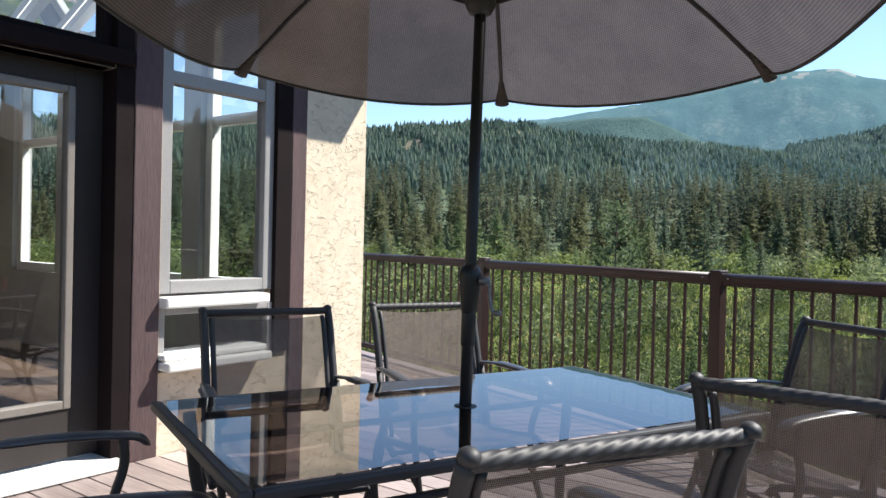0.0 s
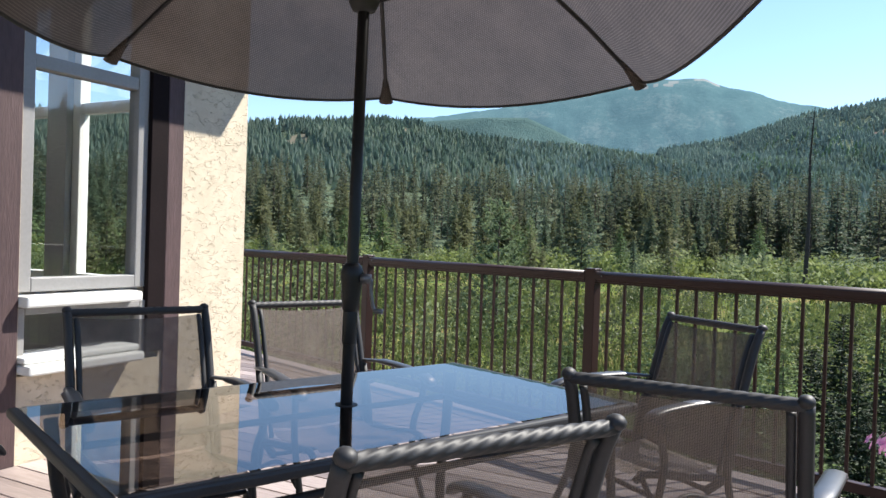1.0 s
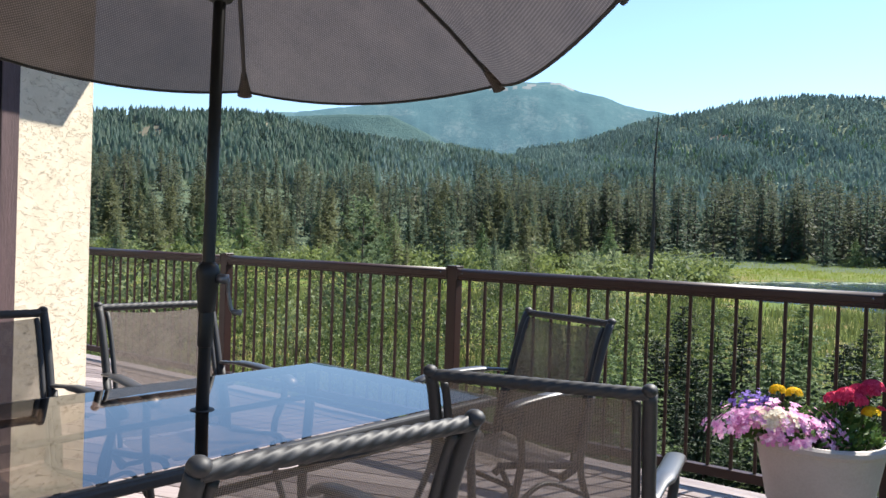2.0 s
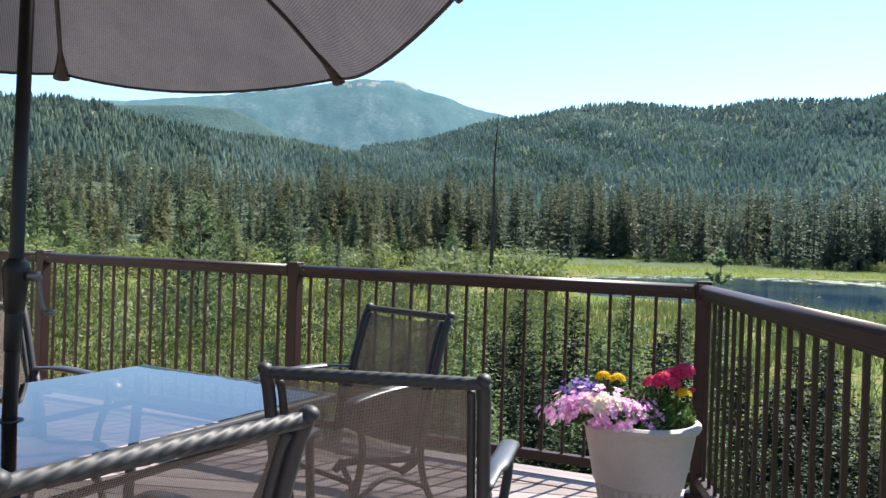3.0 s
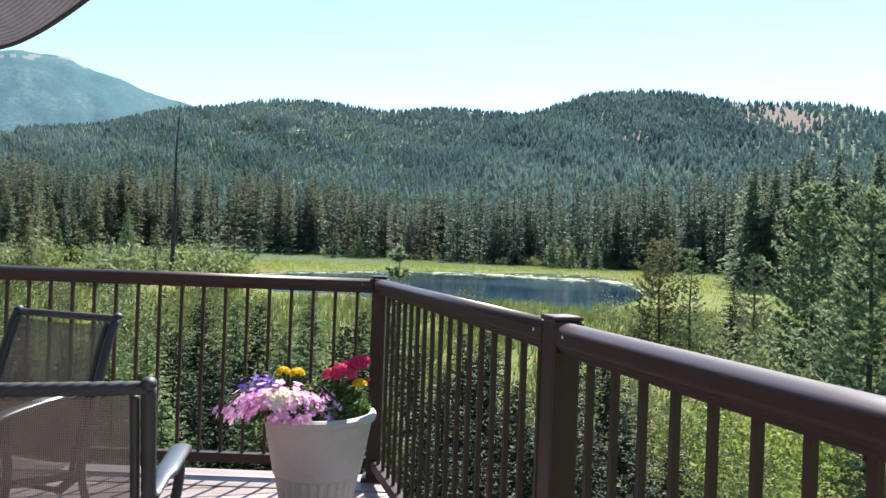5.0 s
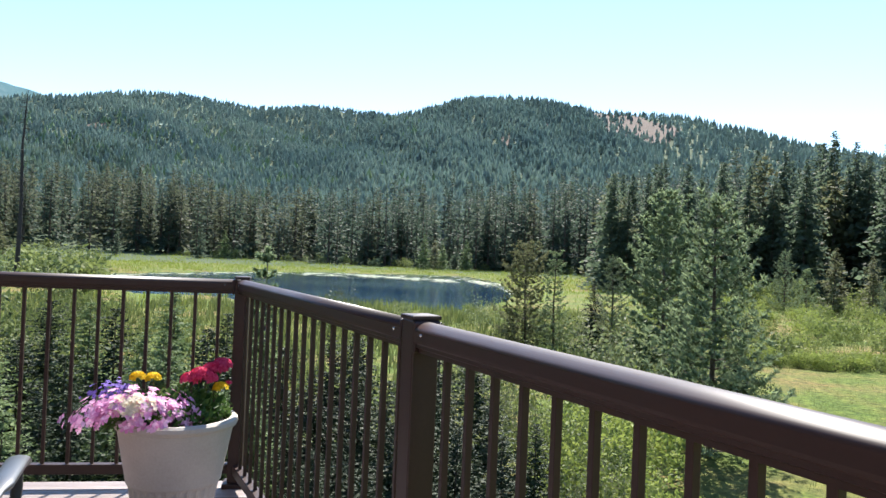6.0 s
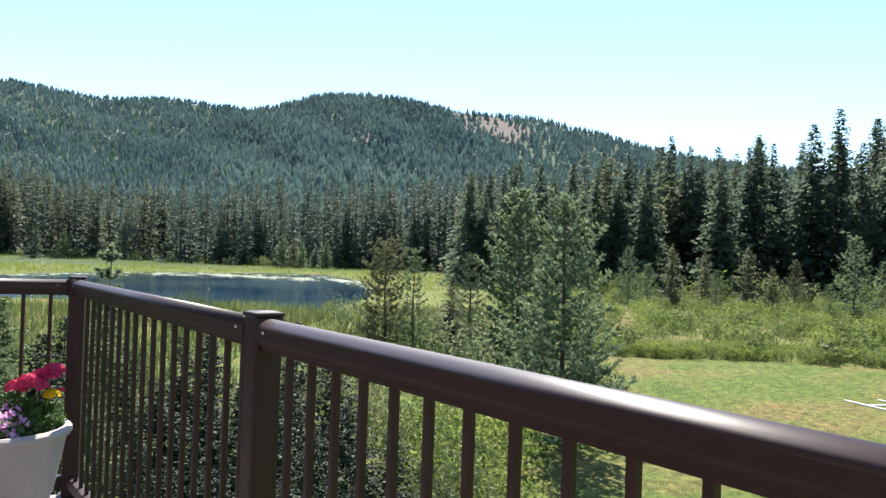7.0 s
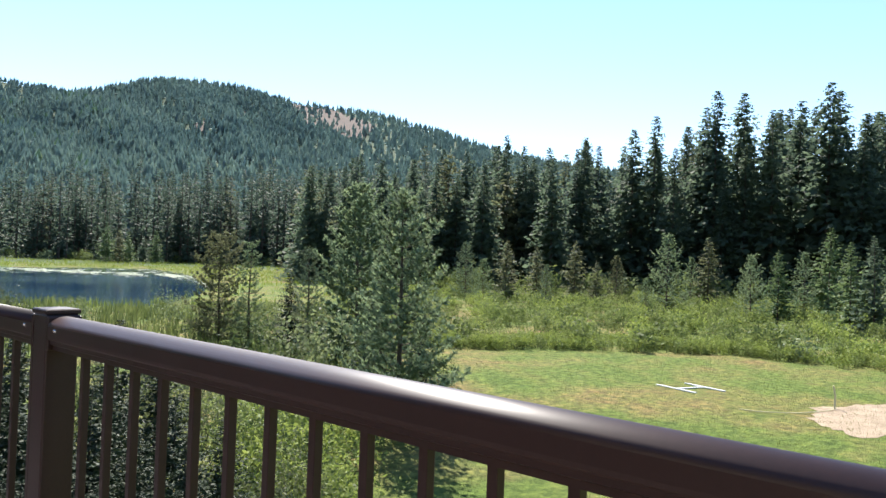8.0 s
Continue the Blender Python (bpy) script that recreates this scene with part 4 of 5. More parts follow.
        part("rib_pocket", tube(bmesh.new(), line, [0.010, 0.020, 0.030, 0.034], 8, 0.55), CANOPY, rib, smooth=True)
        bm = bmesh.new()
        bmesh.ops.create_uvsphere(bm, u_segments=8, v_segments=6, radius=0.017)
        bmesh.ops.transform(bm, matrix=Matrix.Translation(tip + Vector((0, 0, -0.012))), verts=bm.verts)
        part("rib_tip", bm, HEM, rib, smooth=True)


build_umbrella()


# ---- planter ----
def blossom(verts, faces, c, r, petals, rng, up):
    """A small flower of flat petals round the point c."""
    side = up.orthogonal().normalized()
    other = up.cross(side)
    for k in range(petals):
        a = 2 * math.pi * (k + rng.random() * 0.3) / petals
        d = math.cos(a) * side + math.sin(a) * other
        e = up.cross(d)
        i = len(verts)
        verts += [tuple(c), tuple(c + r * 0.6 * d + 0.36 * r * e + 0.1 * r * up), tuple(c + r * d + 0.05 * r * up), tuple(c + r * 0.6 * d - 0.36 * r * e + 0.1 * r * up)]
        faces.append((i, i + 1, i + 2, i + 3))


def build_planter():
    pl = thing("flower_planter", pose(0.505, 3.635, 0, 0, 0, 0), "large cream planter of pink, red, yellow and purple flowers", "planter")
    prof = [(0.160, 0.0), (0.166, 0.012), (0.170, 0.03), (0.196, 0.165), (0.201, 0.178), (0.207, 0.186), (0.209, 0.20), (0.232, 0.32), (0.250, 0.415), (0.252, 0.428), (0.266, 0.434), (0.272, 0.446), (0.271, 0.462), (0.260, 0.472), (0.243, 0.472), (0.232, 0.462), (0.228, 0.43), (0.21, 0.42)]
    part("pot", lathe(bmesh.new(), prof, 112, lambda k, i: 1 - (0.035 if 2 <= i <= 3 and k % 4 in (1, 2) else 0)), POT, pl, "cream moulded pot with a rolled rim and fluted foot", smooth=False)
    part("soil", lathe(bmesh.new(), [(0.212, 0.40), (0.222, 0.428), (0.1, 0.44), (0.01, 0.445)], 32), SOIL, pl)
    rng = random.Random(5)
    # leaves
    v, f = [], []
    for _ in range(900):
        a, q = rng.random() * 6.283, rng.random() ** 0.5
        c = Vector((0.24 * q * math.cos(a), 0.22 * q * math.sin(a), 0.44 + 0.18 * rng.random() * (1.1 - q * 0.6)))
        if c.x < -0.03:
            c.x = c.x * 1.45
        n = Vector((rng.uniform(-1, 1), rng.uniform(-1, 1), rng.uniform(0.1, 1))).normalized()
        s = n.orthogonal().normalized() * rng.uniform(0.012, 0.03)
        t = n.cross(s)
        i = len(v)
        v += [tuple(c - s), tuple(c + 0.45 * t), tuple(c + s), tuple(c - 0.45 * t)]
        f.append((i, i + 1, i + 2, i + 3))
    part_mesh("foliage", mesh_of("foliage", v, f), PLANT_GREEN, pl)["kind"] = "stuff"
    # pink trailing mass to -x, with a cream heart
    for nm, mat, count, centre, size, r in (("pink_bloom", PINK, 330, (-0.19, -0.10, 0.515), (0.25, 0.16, 0.10), 0.022), ("cream_bloom", CREAM, 80, (-0.20, -0.17, 0.565), (0.085, 0.07, 0.05), 0.018),
                                            ("purple_bloom", PURPLE, 70, (-0.28, 0.03, 0.59), (0.11, 0.06, 0.055), 0.012)):
        v, f = [], []
        for _ in range(count):
            d = Vector((rng.gauss(0, 1), rng.gauss(0, 1), rng.gauss(0, 1))).normalized()
            if d.z < -0.4:
                d.z *= -0.5
            c = Vector(centre) + Vector((d.x * size[0], d.y * size[1], d.z * size[2])) * rng.uniform(0.6, 1.15)
            c.z -= 0.10 * max(0.0, -(c.x + 0.20)) + 0.16 * max(0.0, -(c.y + 0.15))
            blossom(v, f, c, r * rng.uniform(0.7, 1.25), 5, rng, (d + Vector((0, -0.3, 0.5))).normalized())
        part_mesh(nm, mesh_of(nm, v, f), mat, pl)["kind"] = "stuff"
    for nm, mat, places, r in (("red_blossom", RED, ((0.09, -0.05, 0.66), (0.15, 0.02, 0.67), (0.20, 0.03, 0.69), (0.05, -0.03, 0.635), (0.225, -0.01, 0.61), (0.12, -0.07, 0.645), (0.175, -0.02, 0.685)), 0.050), ("yellow_blossom", YELLOW, ((-0.17, 0.03, 0.645), (-0.105, 0.02, 0.64), (0.18, -0.06, 0.60)), 0.038)):
        for j, c in enumerate(places):
            v, f = [], []
            s = r if not (nm == "red_blossom" and j == 4) else 0.018
            for _ in range(46):
                d = Vector((rng.gauss(0, 1), rng.gauss(0, 1), rng.gauss(0, 1))).normalized()
                d.z = abs(d.z) * 0.7
                blossom(v, f, Vector(c) + d * s * 0.85, s * 0.42, 5, rng, (d + Vector((0, 0, 0.2))).normalized())
            head = part_mesh(nm, mesh_of(nm, v, f), mat, pl)
            part("stem", tube(bmesh.new(), [(c[0] * 0.7, c[1] * 0.7, 0.43), (c[0], c[1], c[2])], 0.003, 5), PLANT_GREEN, head)


build_planter()


# ---- trees and plants ----
def conifer_mesh(name, h, width, whorls, arms, segs, seed, mats, bare=0.06, droop=0.35, taper=1.0, ragged=0.25, spray=0.5, tilt=0.9, gaps=0.08, fat=(0.16, 0.30)):
    """A trunk with boughs in whorls; each bough carries small flat sprays of needles to both sides."""
    g = np.random.default_rng(seed)
    lean = g.uniform(-0.015, 0.015, 2) * h
    sides, levels = 6, 5
    tv, tf = [], []
    for lv in range(levels + 1):
        t = lv / levels
        r = 0.013 * h * (1 - t) + 0.004
        tv += [(r * math.cos(2 * math.pi * k / sides) + lean[0] * t * t, r * math.sin(2 * math.pi * k / sides) + lean[1] * t * t, h * 0.985 * t) for k in range(sides)]
    for lv in range(levels):
        tf += [(lv * sides + k, lv * sides + (k + 1) % sides, (lv + 1) * sides + (k + 1) % sides, (lv + 1) * sides + k) for k in range(sides)]
    n = whorls * arms
    t = bare + (1 - bare) * ((np.arange(n) + g.random(n) * 2.0) / n) ** 0.85
    t = np.minimum(t, 0.985)[g.random(n) > gaps]
    n = len(t)
    a = g.random(n) * 2 * math.pi
    reach = width / 2 * (1 - t) ** taper * (0.72 + 0.28 * np.sin(np.minimum(1, (t - bare) * 6 + 0.5) * 1.57)) + 0.003 * h
    L = reach * (1 + g.uniform(-ragged, ragged, n))
    d = np.stack([np.cos(a), np.sin(a), np.zeros(n)], 1)
    e = np.stack([-np.sin(a), np.cos(a), np.zeros(n)], 1)
    up = np.array([0.0, 0.0, 1.0])
    base = np.stack([lean[0] * t * t, lean[1] * t * t, t * h], 1)
    sl = -droop * (1.15 - t) + 0.10 * t + g.normal(0, 0.07, n)
    blocks = []
    for s in range(segs):
        for side in (-1.0, 1.0):
            u = np.clip((s + g.random(n)) / segs, 0.08, 0.97)
            p = base + d * (L * u)[:, None] + up * (L * (sl * u + 0.25 * droop * u * u))[:, None]
            way = d * g.uniform(0.35, 0.95, n)[:, None] + e * (side * g.uniform(0.25, 0.95, n))[:, None] + up * (g.normal(-0.30 * min(1, droop * 3), 0.25, n))[:, None]
            way /= np.linalg.norm(way, axis=1)[:, None]
            ln = (spray * L * (1.15 - 0.7 * u) + 0.007 * h) * g.uniform(0.6, 1.3, n)
            across = np.cross(way, up + g.normal(0, tilt, (n, 3)))
            across *= (ln * g.uniform(*fat, n) / np.maximum(np.linalg.norm(across, axis=1), 1e-6))[:, None]
            mid = p + way * (ln * 0.4)[:, None]
            blocks.append(np.stack([p, mid + across, p + way * ln[:, None], mid - across], 1).reshape(-1, 3))
    v = np.concatenate(blocks)
    f = np.arange(len(v)).reshape(-1, 4)
    trunk = mesh_of(name + "_trunk", tv, tf)
    crown = mesh_of(name + "_crown", v.tolist(), f.tolist())
    trunk.materials.append(mats[0])
    crown.materials.append(mats[1])
    return ("trunk", trunk), ("crown", crown)


def pine_mesh(name, h, width, seed, whorls=17, per=11, fat=0.19, gap=0.108, power=0.55):
    """A young pine: upswept limbs that carry tufts of long needles."""
    rng = random.Random(seed)
    bm = tube(bmesh.new(), [(0, 0, 0), (0.02 * h, 0, 0.5 * h), (0.01 * h, 0.01 * h, 0.98 * h)], [0.013 * h, 0.008 * h, 0.002 * h], 7)
    tufts = []
    for w in range(whorls):
        t = 0.025 + 0.955 * (w + 0.4 * rng.random()) / whorls
        reach = width / 2 * (1 - t) ** power * rng.uniform(0.72, 1.12) * min(1.0, 0.82 + 1.2 * t)
        n = rng.randint(5, 7)
        a0 = rng.random() * 6.283
        for k in range(n):
            a = a0 + 6.283 * (k + rng.uniform(-0.3, 0.3)) / n
            L = reach * rng.uniform(0.65, 1.12) + 0.05
            d = Vector((math.cos(a), math.sin(a), 0))
            base = Vector((0.012 * h, 0, t * h))
            rise = 0.22 + 0.65 * t + rng.uniform(-0.15, 0.2)
            pts = [base + d * L * u + Vector((0, 0, L * (rise * u * u + 0.05 * u))) for u in (0, 0.35, 0.7, 1.0)]
            tube(bm, pts, [0.004 * h * (1 - t) + 0.004, 0.007, 0.005, 0.003], 4, cap=False)
            m = max(4, int(L / gap))
            for q in range(m):
                u = 0.3 + 0.7 * (q + rng.random()) / m
                c = base + d * L * u + Vector((0, 0, L * (rise * u * u + 0.05 * u)))
                c += Vector((-d.y, d.x, 0)) * rng.uniform(-0.24, 0.24) * L * (1.1 - 0.5 * u)
                tufts.append((c, d))
    tufts += [(Vector((0.01 * h, 0.01 * h, h * (0.93 + 0.012 * k))), Vector((0, 0, 1))) for k in range(6)]
    trunk = bpy.data.meshes.new(name)
    bm.to_mesh(trunk)
    bm.free()
    v, f = [], []
    for c, d in tufts:
        r = rng.uniform(0.11, 0.20) * (h / 7) ** 0.9
        for k in range(per):
            q = (Vector((rng.gauss(0, 1), rng.gauss(0, 1), rng.gauss(0.6, 0.8))) + d * 0.9).normalized()
            s = q.orthogonal().normalized() * r * fat
            i = len(v)
            v += [tuple(c - s), tuple(c + s), tuple(c + q * r)]
            f.append((i, i + 1, i + 2))
    return trunk, mesh_of(name + "_needles", v, f)


def shrub_mesh(name, h, width, leaves, leaf, seed):
    """A many-stemmed shrub: thin stems with leaves in loose clumps and gaps."""
    rng = random.Random(seed)
    sv, sf, v, f = [], [], [], []
    clumps = []
    for _ in range(16):
        a, q = rng.random() * 6.283, rng.random() ** 0.6
        top = Vector((width / 2 * q * math.cos(a), width / 2 * q * math.sin(a), h * rng.uniform(0.45, 1.0) * (1.05 - 0.35 * q)))
        clumps.append((top, rng.uniform(0.12, 0.24) * width))
        s = Vector((0.012, 0.0, 0))
        i = len(sv)
        sv += [tuple(top * 0.05 - s), tuple(top * 0.05 + s), tuple(top)]
        sf.append((i, i + 1, i + 2))
    for _ in range(leaves):
        c, r = rng.choice(clumps)
        d = Vector((rng.gauss(0, 1), rng.gauss(0, 1), rng.gauss(0, 1.3)))
        p = c + d * r * 0.55
        if rng.random() < 0.35:
            p = Vector((c.x, c.y, 0)).lerp(p, 1) * 1.0
            p.z *= rng.random() ** 0.7
        p.z = max(0.02, p.z)
        n = (Vector((rng.gauss(0, 1), rng.gauss(0, 1), rng.gauss(0.3, 0.8))) + d * 0.3).normalized()
        s = n.orthogonal().normalized()
        th = rng.random() * 6.283
        s = (math.cos(th) * s + math.sin(th) * n.cross(s)) * leaf * rng.uniform(0.6, 1.3)
        t = n.cross(s) * 0.5
        i = len(v)
        v += [tuple(p - s), tuple(p + t), tuple(p + s), tuple(p - t)]
        f.append((i, i + 1, i + 2, i + 3))
    return mesh_of(name + "_stems", sv, sf), mesh_of(name + "_leaves", v, f)


def plant(name, pieces, x, y, label, category, group, scale=1.0, turn=0.0):
    m = pose(x, y, land_at(x, y) - 0.03, 0, 0, turn) @ Matrix.Diagonal((scale, scale, scale, 1))
    ob = thing(name, m, label, category, group)
    for nm, me in pieces:
        part_mesh(nm, me, BARK, ob)
    return ob


def polar(b, r):
    return r * math.sin(radians(b)), r * math.cos(radians(b))


rng = random.Random(11)

# tall spruces at the edge of the valley floor and round the lake
TALL = [conifer_mesh("tall_spruce", 28, w, 46, 9, 3, 40 + i, (BARK, SPRUCE), 0.01, 0.42, 0.78, 0.35, 0.27, 0.8, 0.0, (0.24, 0.42)) for i, w in enumerate((11.5, 13.0, 10.5, 14.0))]
LODGE = [conifer_mesh("lodgepole_pine", 20, w, 28, 7, 3, 60 + i, (BARK, LODGEPOLE), 0.05, 0.04, 0.62, 0.55, 0.36, 1.0, 0.05, (0.30, 0.48)) for i, w in enumerate((7.5, 9.5, 8.5, 6.5))]


def edge_tree(b, r, h, lodge=0.3):
    x, y = polar(b, r)
    if rng.random() < lodge:
        me, hh, nm, lab = rng.choice(LODGE), 20, "lodgepole_tree", "grey-green lodgepole pine at the forest edge"
    else:
        me, hh, nm, lab = rng.choice(TALL), 28, "spruce_tree", "tall dark spruce at the forest edge"
    plant(nm, me, x, y, lab, "tree", "forest edge trees", h / hh, rng.random() * 360)


# beyond the meadow to the west
for i in range(185):
    b = rng.uniform(-70, -8)
    r = rng.uniform(115, 240)
    edge_tree(b, r, (r * math.tan(radians(rng.uniform(0.3, 3.9))) + 4.2), 0.74)
# the tall stand by the lawn
for i in range(140):
    b = rng.uniform(38, 96)
    r = rng.uniform(108, 165)
    top = np.interp(b, [38, 42, 48, 53, 59, 62, 64, 68, 70, 75.5, 80, 96], [6.6, 7.2, 8.0, 8.9, 8.8, 8.4, 9.8, 11.2, 11.0, 11.6, 10.6, 10])
    edge_tree(b, r, (r * math.tan(radians(float(top))) + 4.2) * (rng.uniform(0.74, 1.05) if b < 63 else rng.uniform(0.66, 1.0)), 0.08)
for b, r, e in ((42.3, 150, 7.3), (53.3, 130, 9.0), (59.2, 128, 8.9), (62.5, 118, 9.4), (64.0, 118, 10.35), (66.2, 122, 9.6), (67.4, 115, 10.9), (68.2, 112, 12.0), (70.1, 116, 11.8), (72, 112, 10.6), (73.5, 118, 11.1), (75.4, 112, 12.2), (76.2, 116, 11.6), (77.8, 118, 10.1)):
    edge_tree(b, r, (r * math.tan(radians(e)) + 4.2) * 1.05, 0.0)

# young conifers in the meadow
YOUNG = [conifer_mesh("young_spruce", 6, w, 26, 9, 3, 80 + i, (BARK, m), 0.01, 0.12, 0.78, 0.3, 0.24, 0.8, 0.0, (0.26, 0.42)) for i, (w, m) in enumerate(((3.4, SPRUCE), (4.0, YOUNG_SPRUCE), (3.8, LODGEPOLE)))]
YOUNG_PINES = []
for i, (w, m) in enumerate(((3.4, PINE), (4.0, PINE), (3.2, LODGEPOLE))):
    trunk_me, needle_me = pine_mesh("young_pine", 6, w, 300 + i, 20, 7, 0.30, 0.17, 0.6)
    trunk_me.materials.append(BARK)
    needle_me.materials.append(m)
    YOUNG_PINES.append((("trunk", trunk_me), ("crown", needle_me)))
for b, r, h in ((50.5, 84, 6.2), (53.5, 82, 6.6), (55.8, 86, 6.0), (58.6, 84, 6.8), (60.2, 78, 4.6), (61.6, 88, 5.4), (65.2, 80, 7.6), (63.8, 68, 3.2), (68.0, 84, 7.6), (66.9, 86, 5.4), (70.9, 70, 5.6), (72.6, 66, 6.0), (74.2, 76, 6.0), (75.7, 74, 8.2), (77.0, 62, 6.6), (78.4, 60, 7.0), (79.8, 62, 7.4), (56.5, 70, 4.0), (51.9, 74, 4.4)):
    x, y = polar(b, r)
    plant("young_conifer", rng.choice(YOUNG + YOUNG + YOUNG_PINES), x, y, "young green conifer in the shrubby meadow", "tree", "young conifers in the meadow", h / 6, rng.random() * 360)
for i in range(70):
    b, r = rng.uniform(-62, -3), rng.uniform(70, 130)
    x, y = polar(b, r)
    plant("young_conifer", rng.choice(YOUNG), x, y, "young green conifer in the shrubby meadow", "tree", "young conifers in the meadow", rng.uniform(0.6, 1.5), rng.random() * 360)
for b, r, h in ((8.5, 215, 9), (10.2, 220, 8), (24.8, 210, 10), (25.6, 214, 9), (26.2, 212, 8), (27.2, 216, 7), (28.0, 214, 9), (3.0, 210, 7)):
    x, y = polar(b, r)
    plant("young_conifer", rng.choice(YOUNG), x, y, "small conifer on the far lake bank", "tree", "young conifers in the meadow", h / 6, rng.random() * 360)

# dead snag
bm = tube(bmesh.new(), [(0, 0, 0), (0.15, 0, 7), (0.05, 0.1, 13), (0.3, 0.1, 18.0)], [0.24, 0.17, 0.11, 0.03], 7)
for i in range(60):
    z, a = rng.uniform(4, 17), rng.random() * 6.283
    L = rng.uniform(0.2, 0.75)
    tube(bm, [(0.1, 0.05, z), (0.1 + L * math.cos(a), L * math.sin(a), z - 0.15 * L)], [0.03, 0.008], 4)
sx, sy = polar(-3.0, 80)
ob = part("dead_tree", bm, DEAD_WOOD)
ob.location = (sx, sy, land_at(sx, sy) - 0.05)
tagged(ob, "tall dead bare snag with broken stubs", "tree")

# the pines by the lawn
def pine(b, r, h, w, seed, label, mat=PINE, whorls=17, power=0.55):
    x, y = polar(b, r)
    tr = thing("pine_tree", pose(x, y, land_at(x, y) - 0.03, 0, 0, seed * 47.0), label, "tree")
    trunk, needles = pine_mesh("pine", h, w, seed, whorls, 14, 0.20, 0.085, power)
    part_mesh("trunk", trunk, BARK, tr, smooth=True)
    part_mesh("crown", needles, mat, tr)


pine(46.1, 18.0, 5.85, 3.4, 1, "bushy blue-green young pine at the edge of the lawn", whorls=25)
pine(42.7, 31.5, 7.2, 4.4, 2, "broad young pine behind another pine", whorls=23)
pine(32.7, 36.0, 5.0, 3.2, 3, "thin rough young pine on the lake bank", LODGEPOLE, 18, 0.35)
pine(34.8, 34.0, 4.7, 2.0, 4, "slender young pine on the lake bank", PINE, 16)
pine(38.9, 35.0, 4.6, 2.6, 8, "small young pine among the bank shrubs", PINE, 15)
pine(13.2, 16.0, 4.3, 1.0, 6, "thin young pine just beyond the railing", PINE, 14)
pine(-24.5, 30, 5.9, 3.6, 7, "light green bushy pine in the meadow", PINE, 14)

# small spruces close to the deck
SMALL = [conifer_mesh("small_spruce", 3.4, w, 38, 9, 8, 90 + i, (BARK, m), 0.01, 0.10, 0.75, 0.25, 0.125, 0.7, 0.0, (0.20, 0.34)) for i, (w, m) in enumerate(((2.7, SHADED_SPRUCE), (2.4, SHADED_SPRUCE), (3.0, YOUNG_SPRUCE), (2.6, YOUNG_SPRUCE)))]
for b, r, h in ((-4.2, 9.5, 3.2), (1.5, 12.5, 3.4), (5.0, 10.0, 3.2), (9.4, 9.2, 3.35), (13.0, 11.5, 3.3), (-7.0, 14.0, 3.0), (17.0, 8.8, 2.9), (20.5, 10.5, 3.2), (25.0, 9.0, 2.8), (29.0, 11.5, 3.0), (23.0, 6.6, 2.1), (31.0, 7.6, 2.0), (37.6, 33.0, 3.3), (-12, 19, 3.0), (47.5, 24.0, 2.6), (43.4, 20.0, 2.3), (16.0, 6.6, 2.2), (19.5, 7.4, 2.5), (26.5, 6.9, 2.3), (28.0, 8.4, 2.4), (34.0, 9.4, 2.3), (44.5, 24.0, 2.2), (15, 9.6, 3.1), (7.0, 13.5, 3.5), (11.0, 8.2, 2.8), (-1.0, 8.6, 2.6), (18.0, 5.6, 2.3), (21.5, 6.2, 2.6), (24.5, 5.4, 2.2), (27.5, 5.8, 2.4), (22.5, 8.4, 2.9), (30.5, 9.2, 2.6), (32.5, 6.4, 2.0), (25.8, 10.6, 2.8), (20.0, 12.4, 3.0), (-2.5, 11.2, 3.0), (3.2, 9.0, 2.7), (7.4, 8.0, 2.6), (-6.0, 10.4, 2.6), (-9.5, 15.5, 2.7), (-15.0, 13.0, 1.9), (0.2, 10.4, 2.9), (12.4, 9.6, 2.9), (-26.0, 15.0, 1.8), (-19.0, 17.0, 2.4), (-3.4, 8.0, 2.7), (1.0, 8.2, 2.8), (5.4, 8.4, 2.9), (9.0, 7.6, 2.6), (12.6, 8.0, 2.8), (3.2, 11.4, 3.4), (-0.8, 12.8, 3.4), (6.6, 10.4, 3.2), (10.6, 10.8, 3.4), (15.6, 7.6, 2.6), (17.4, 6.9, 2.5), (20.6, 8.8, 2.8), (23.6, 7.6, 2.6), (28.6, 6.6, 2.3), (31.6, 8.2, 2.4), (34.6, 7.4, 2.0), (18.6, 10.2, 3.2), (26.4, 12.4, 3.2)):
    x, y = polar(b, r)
    plant("small_spruce", rng.choice(SMALL[:2] if b > 14 else SMALL + SMALL[2:]), x, y, "dense young spruce below the deck, some darkened as in shade", "tree", "young spruces below the deck", h / 3.4, rng.random() * 360)

# shrubs
def shrub_set(n, leaves, leaf, seed, mats):
    out = []
    for i in range(n):
        stems, leaves_me = shrub_mesh("shrub", 2.4, 2.8, leaves, leaf, seed + i)
        stems.materials.append(BARK)
        leaves_me.materials.append(mats[i % len(mats)])
        out.append((("branchwork", stems), ("foliage", leaves_me)))
    return out


NEAR_SHRUBS = shrub_set(6, 1500, 0.046, 120, (SHRUB, SHRUB_DEEP, SHRUB_PALE, SHRUB_DEEP, SHRUB, SHRUB_WILLOW))
MID_SHRUBS = shrub_set(5, 760, 0.088, 130, (SHRUB, SHRUB_DEEP, SHRUB_PALE, SHRUB_WILLOW, SHRUB_DEEP))
FERNS = shrub_set(3, 240, 0.17, 150, (FERN, MEADOW_LEAF, FERN))
FAR_SHRUBS = shrub_set(4, 190, 0.21, 140, (SHRUB, SHRUB, SHRUB_PALE))
LOW_SHRUBS = shrub_set(4, 300, 0.16, 170, (MEADOW_LEAF, MEADOW_LEAF, SHRUB, FERN))


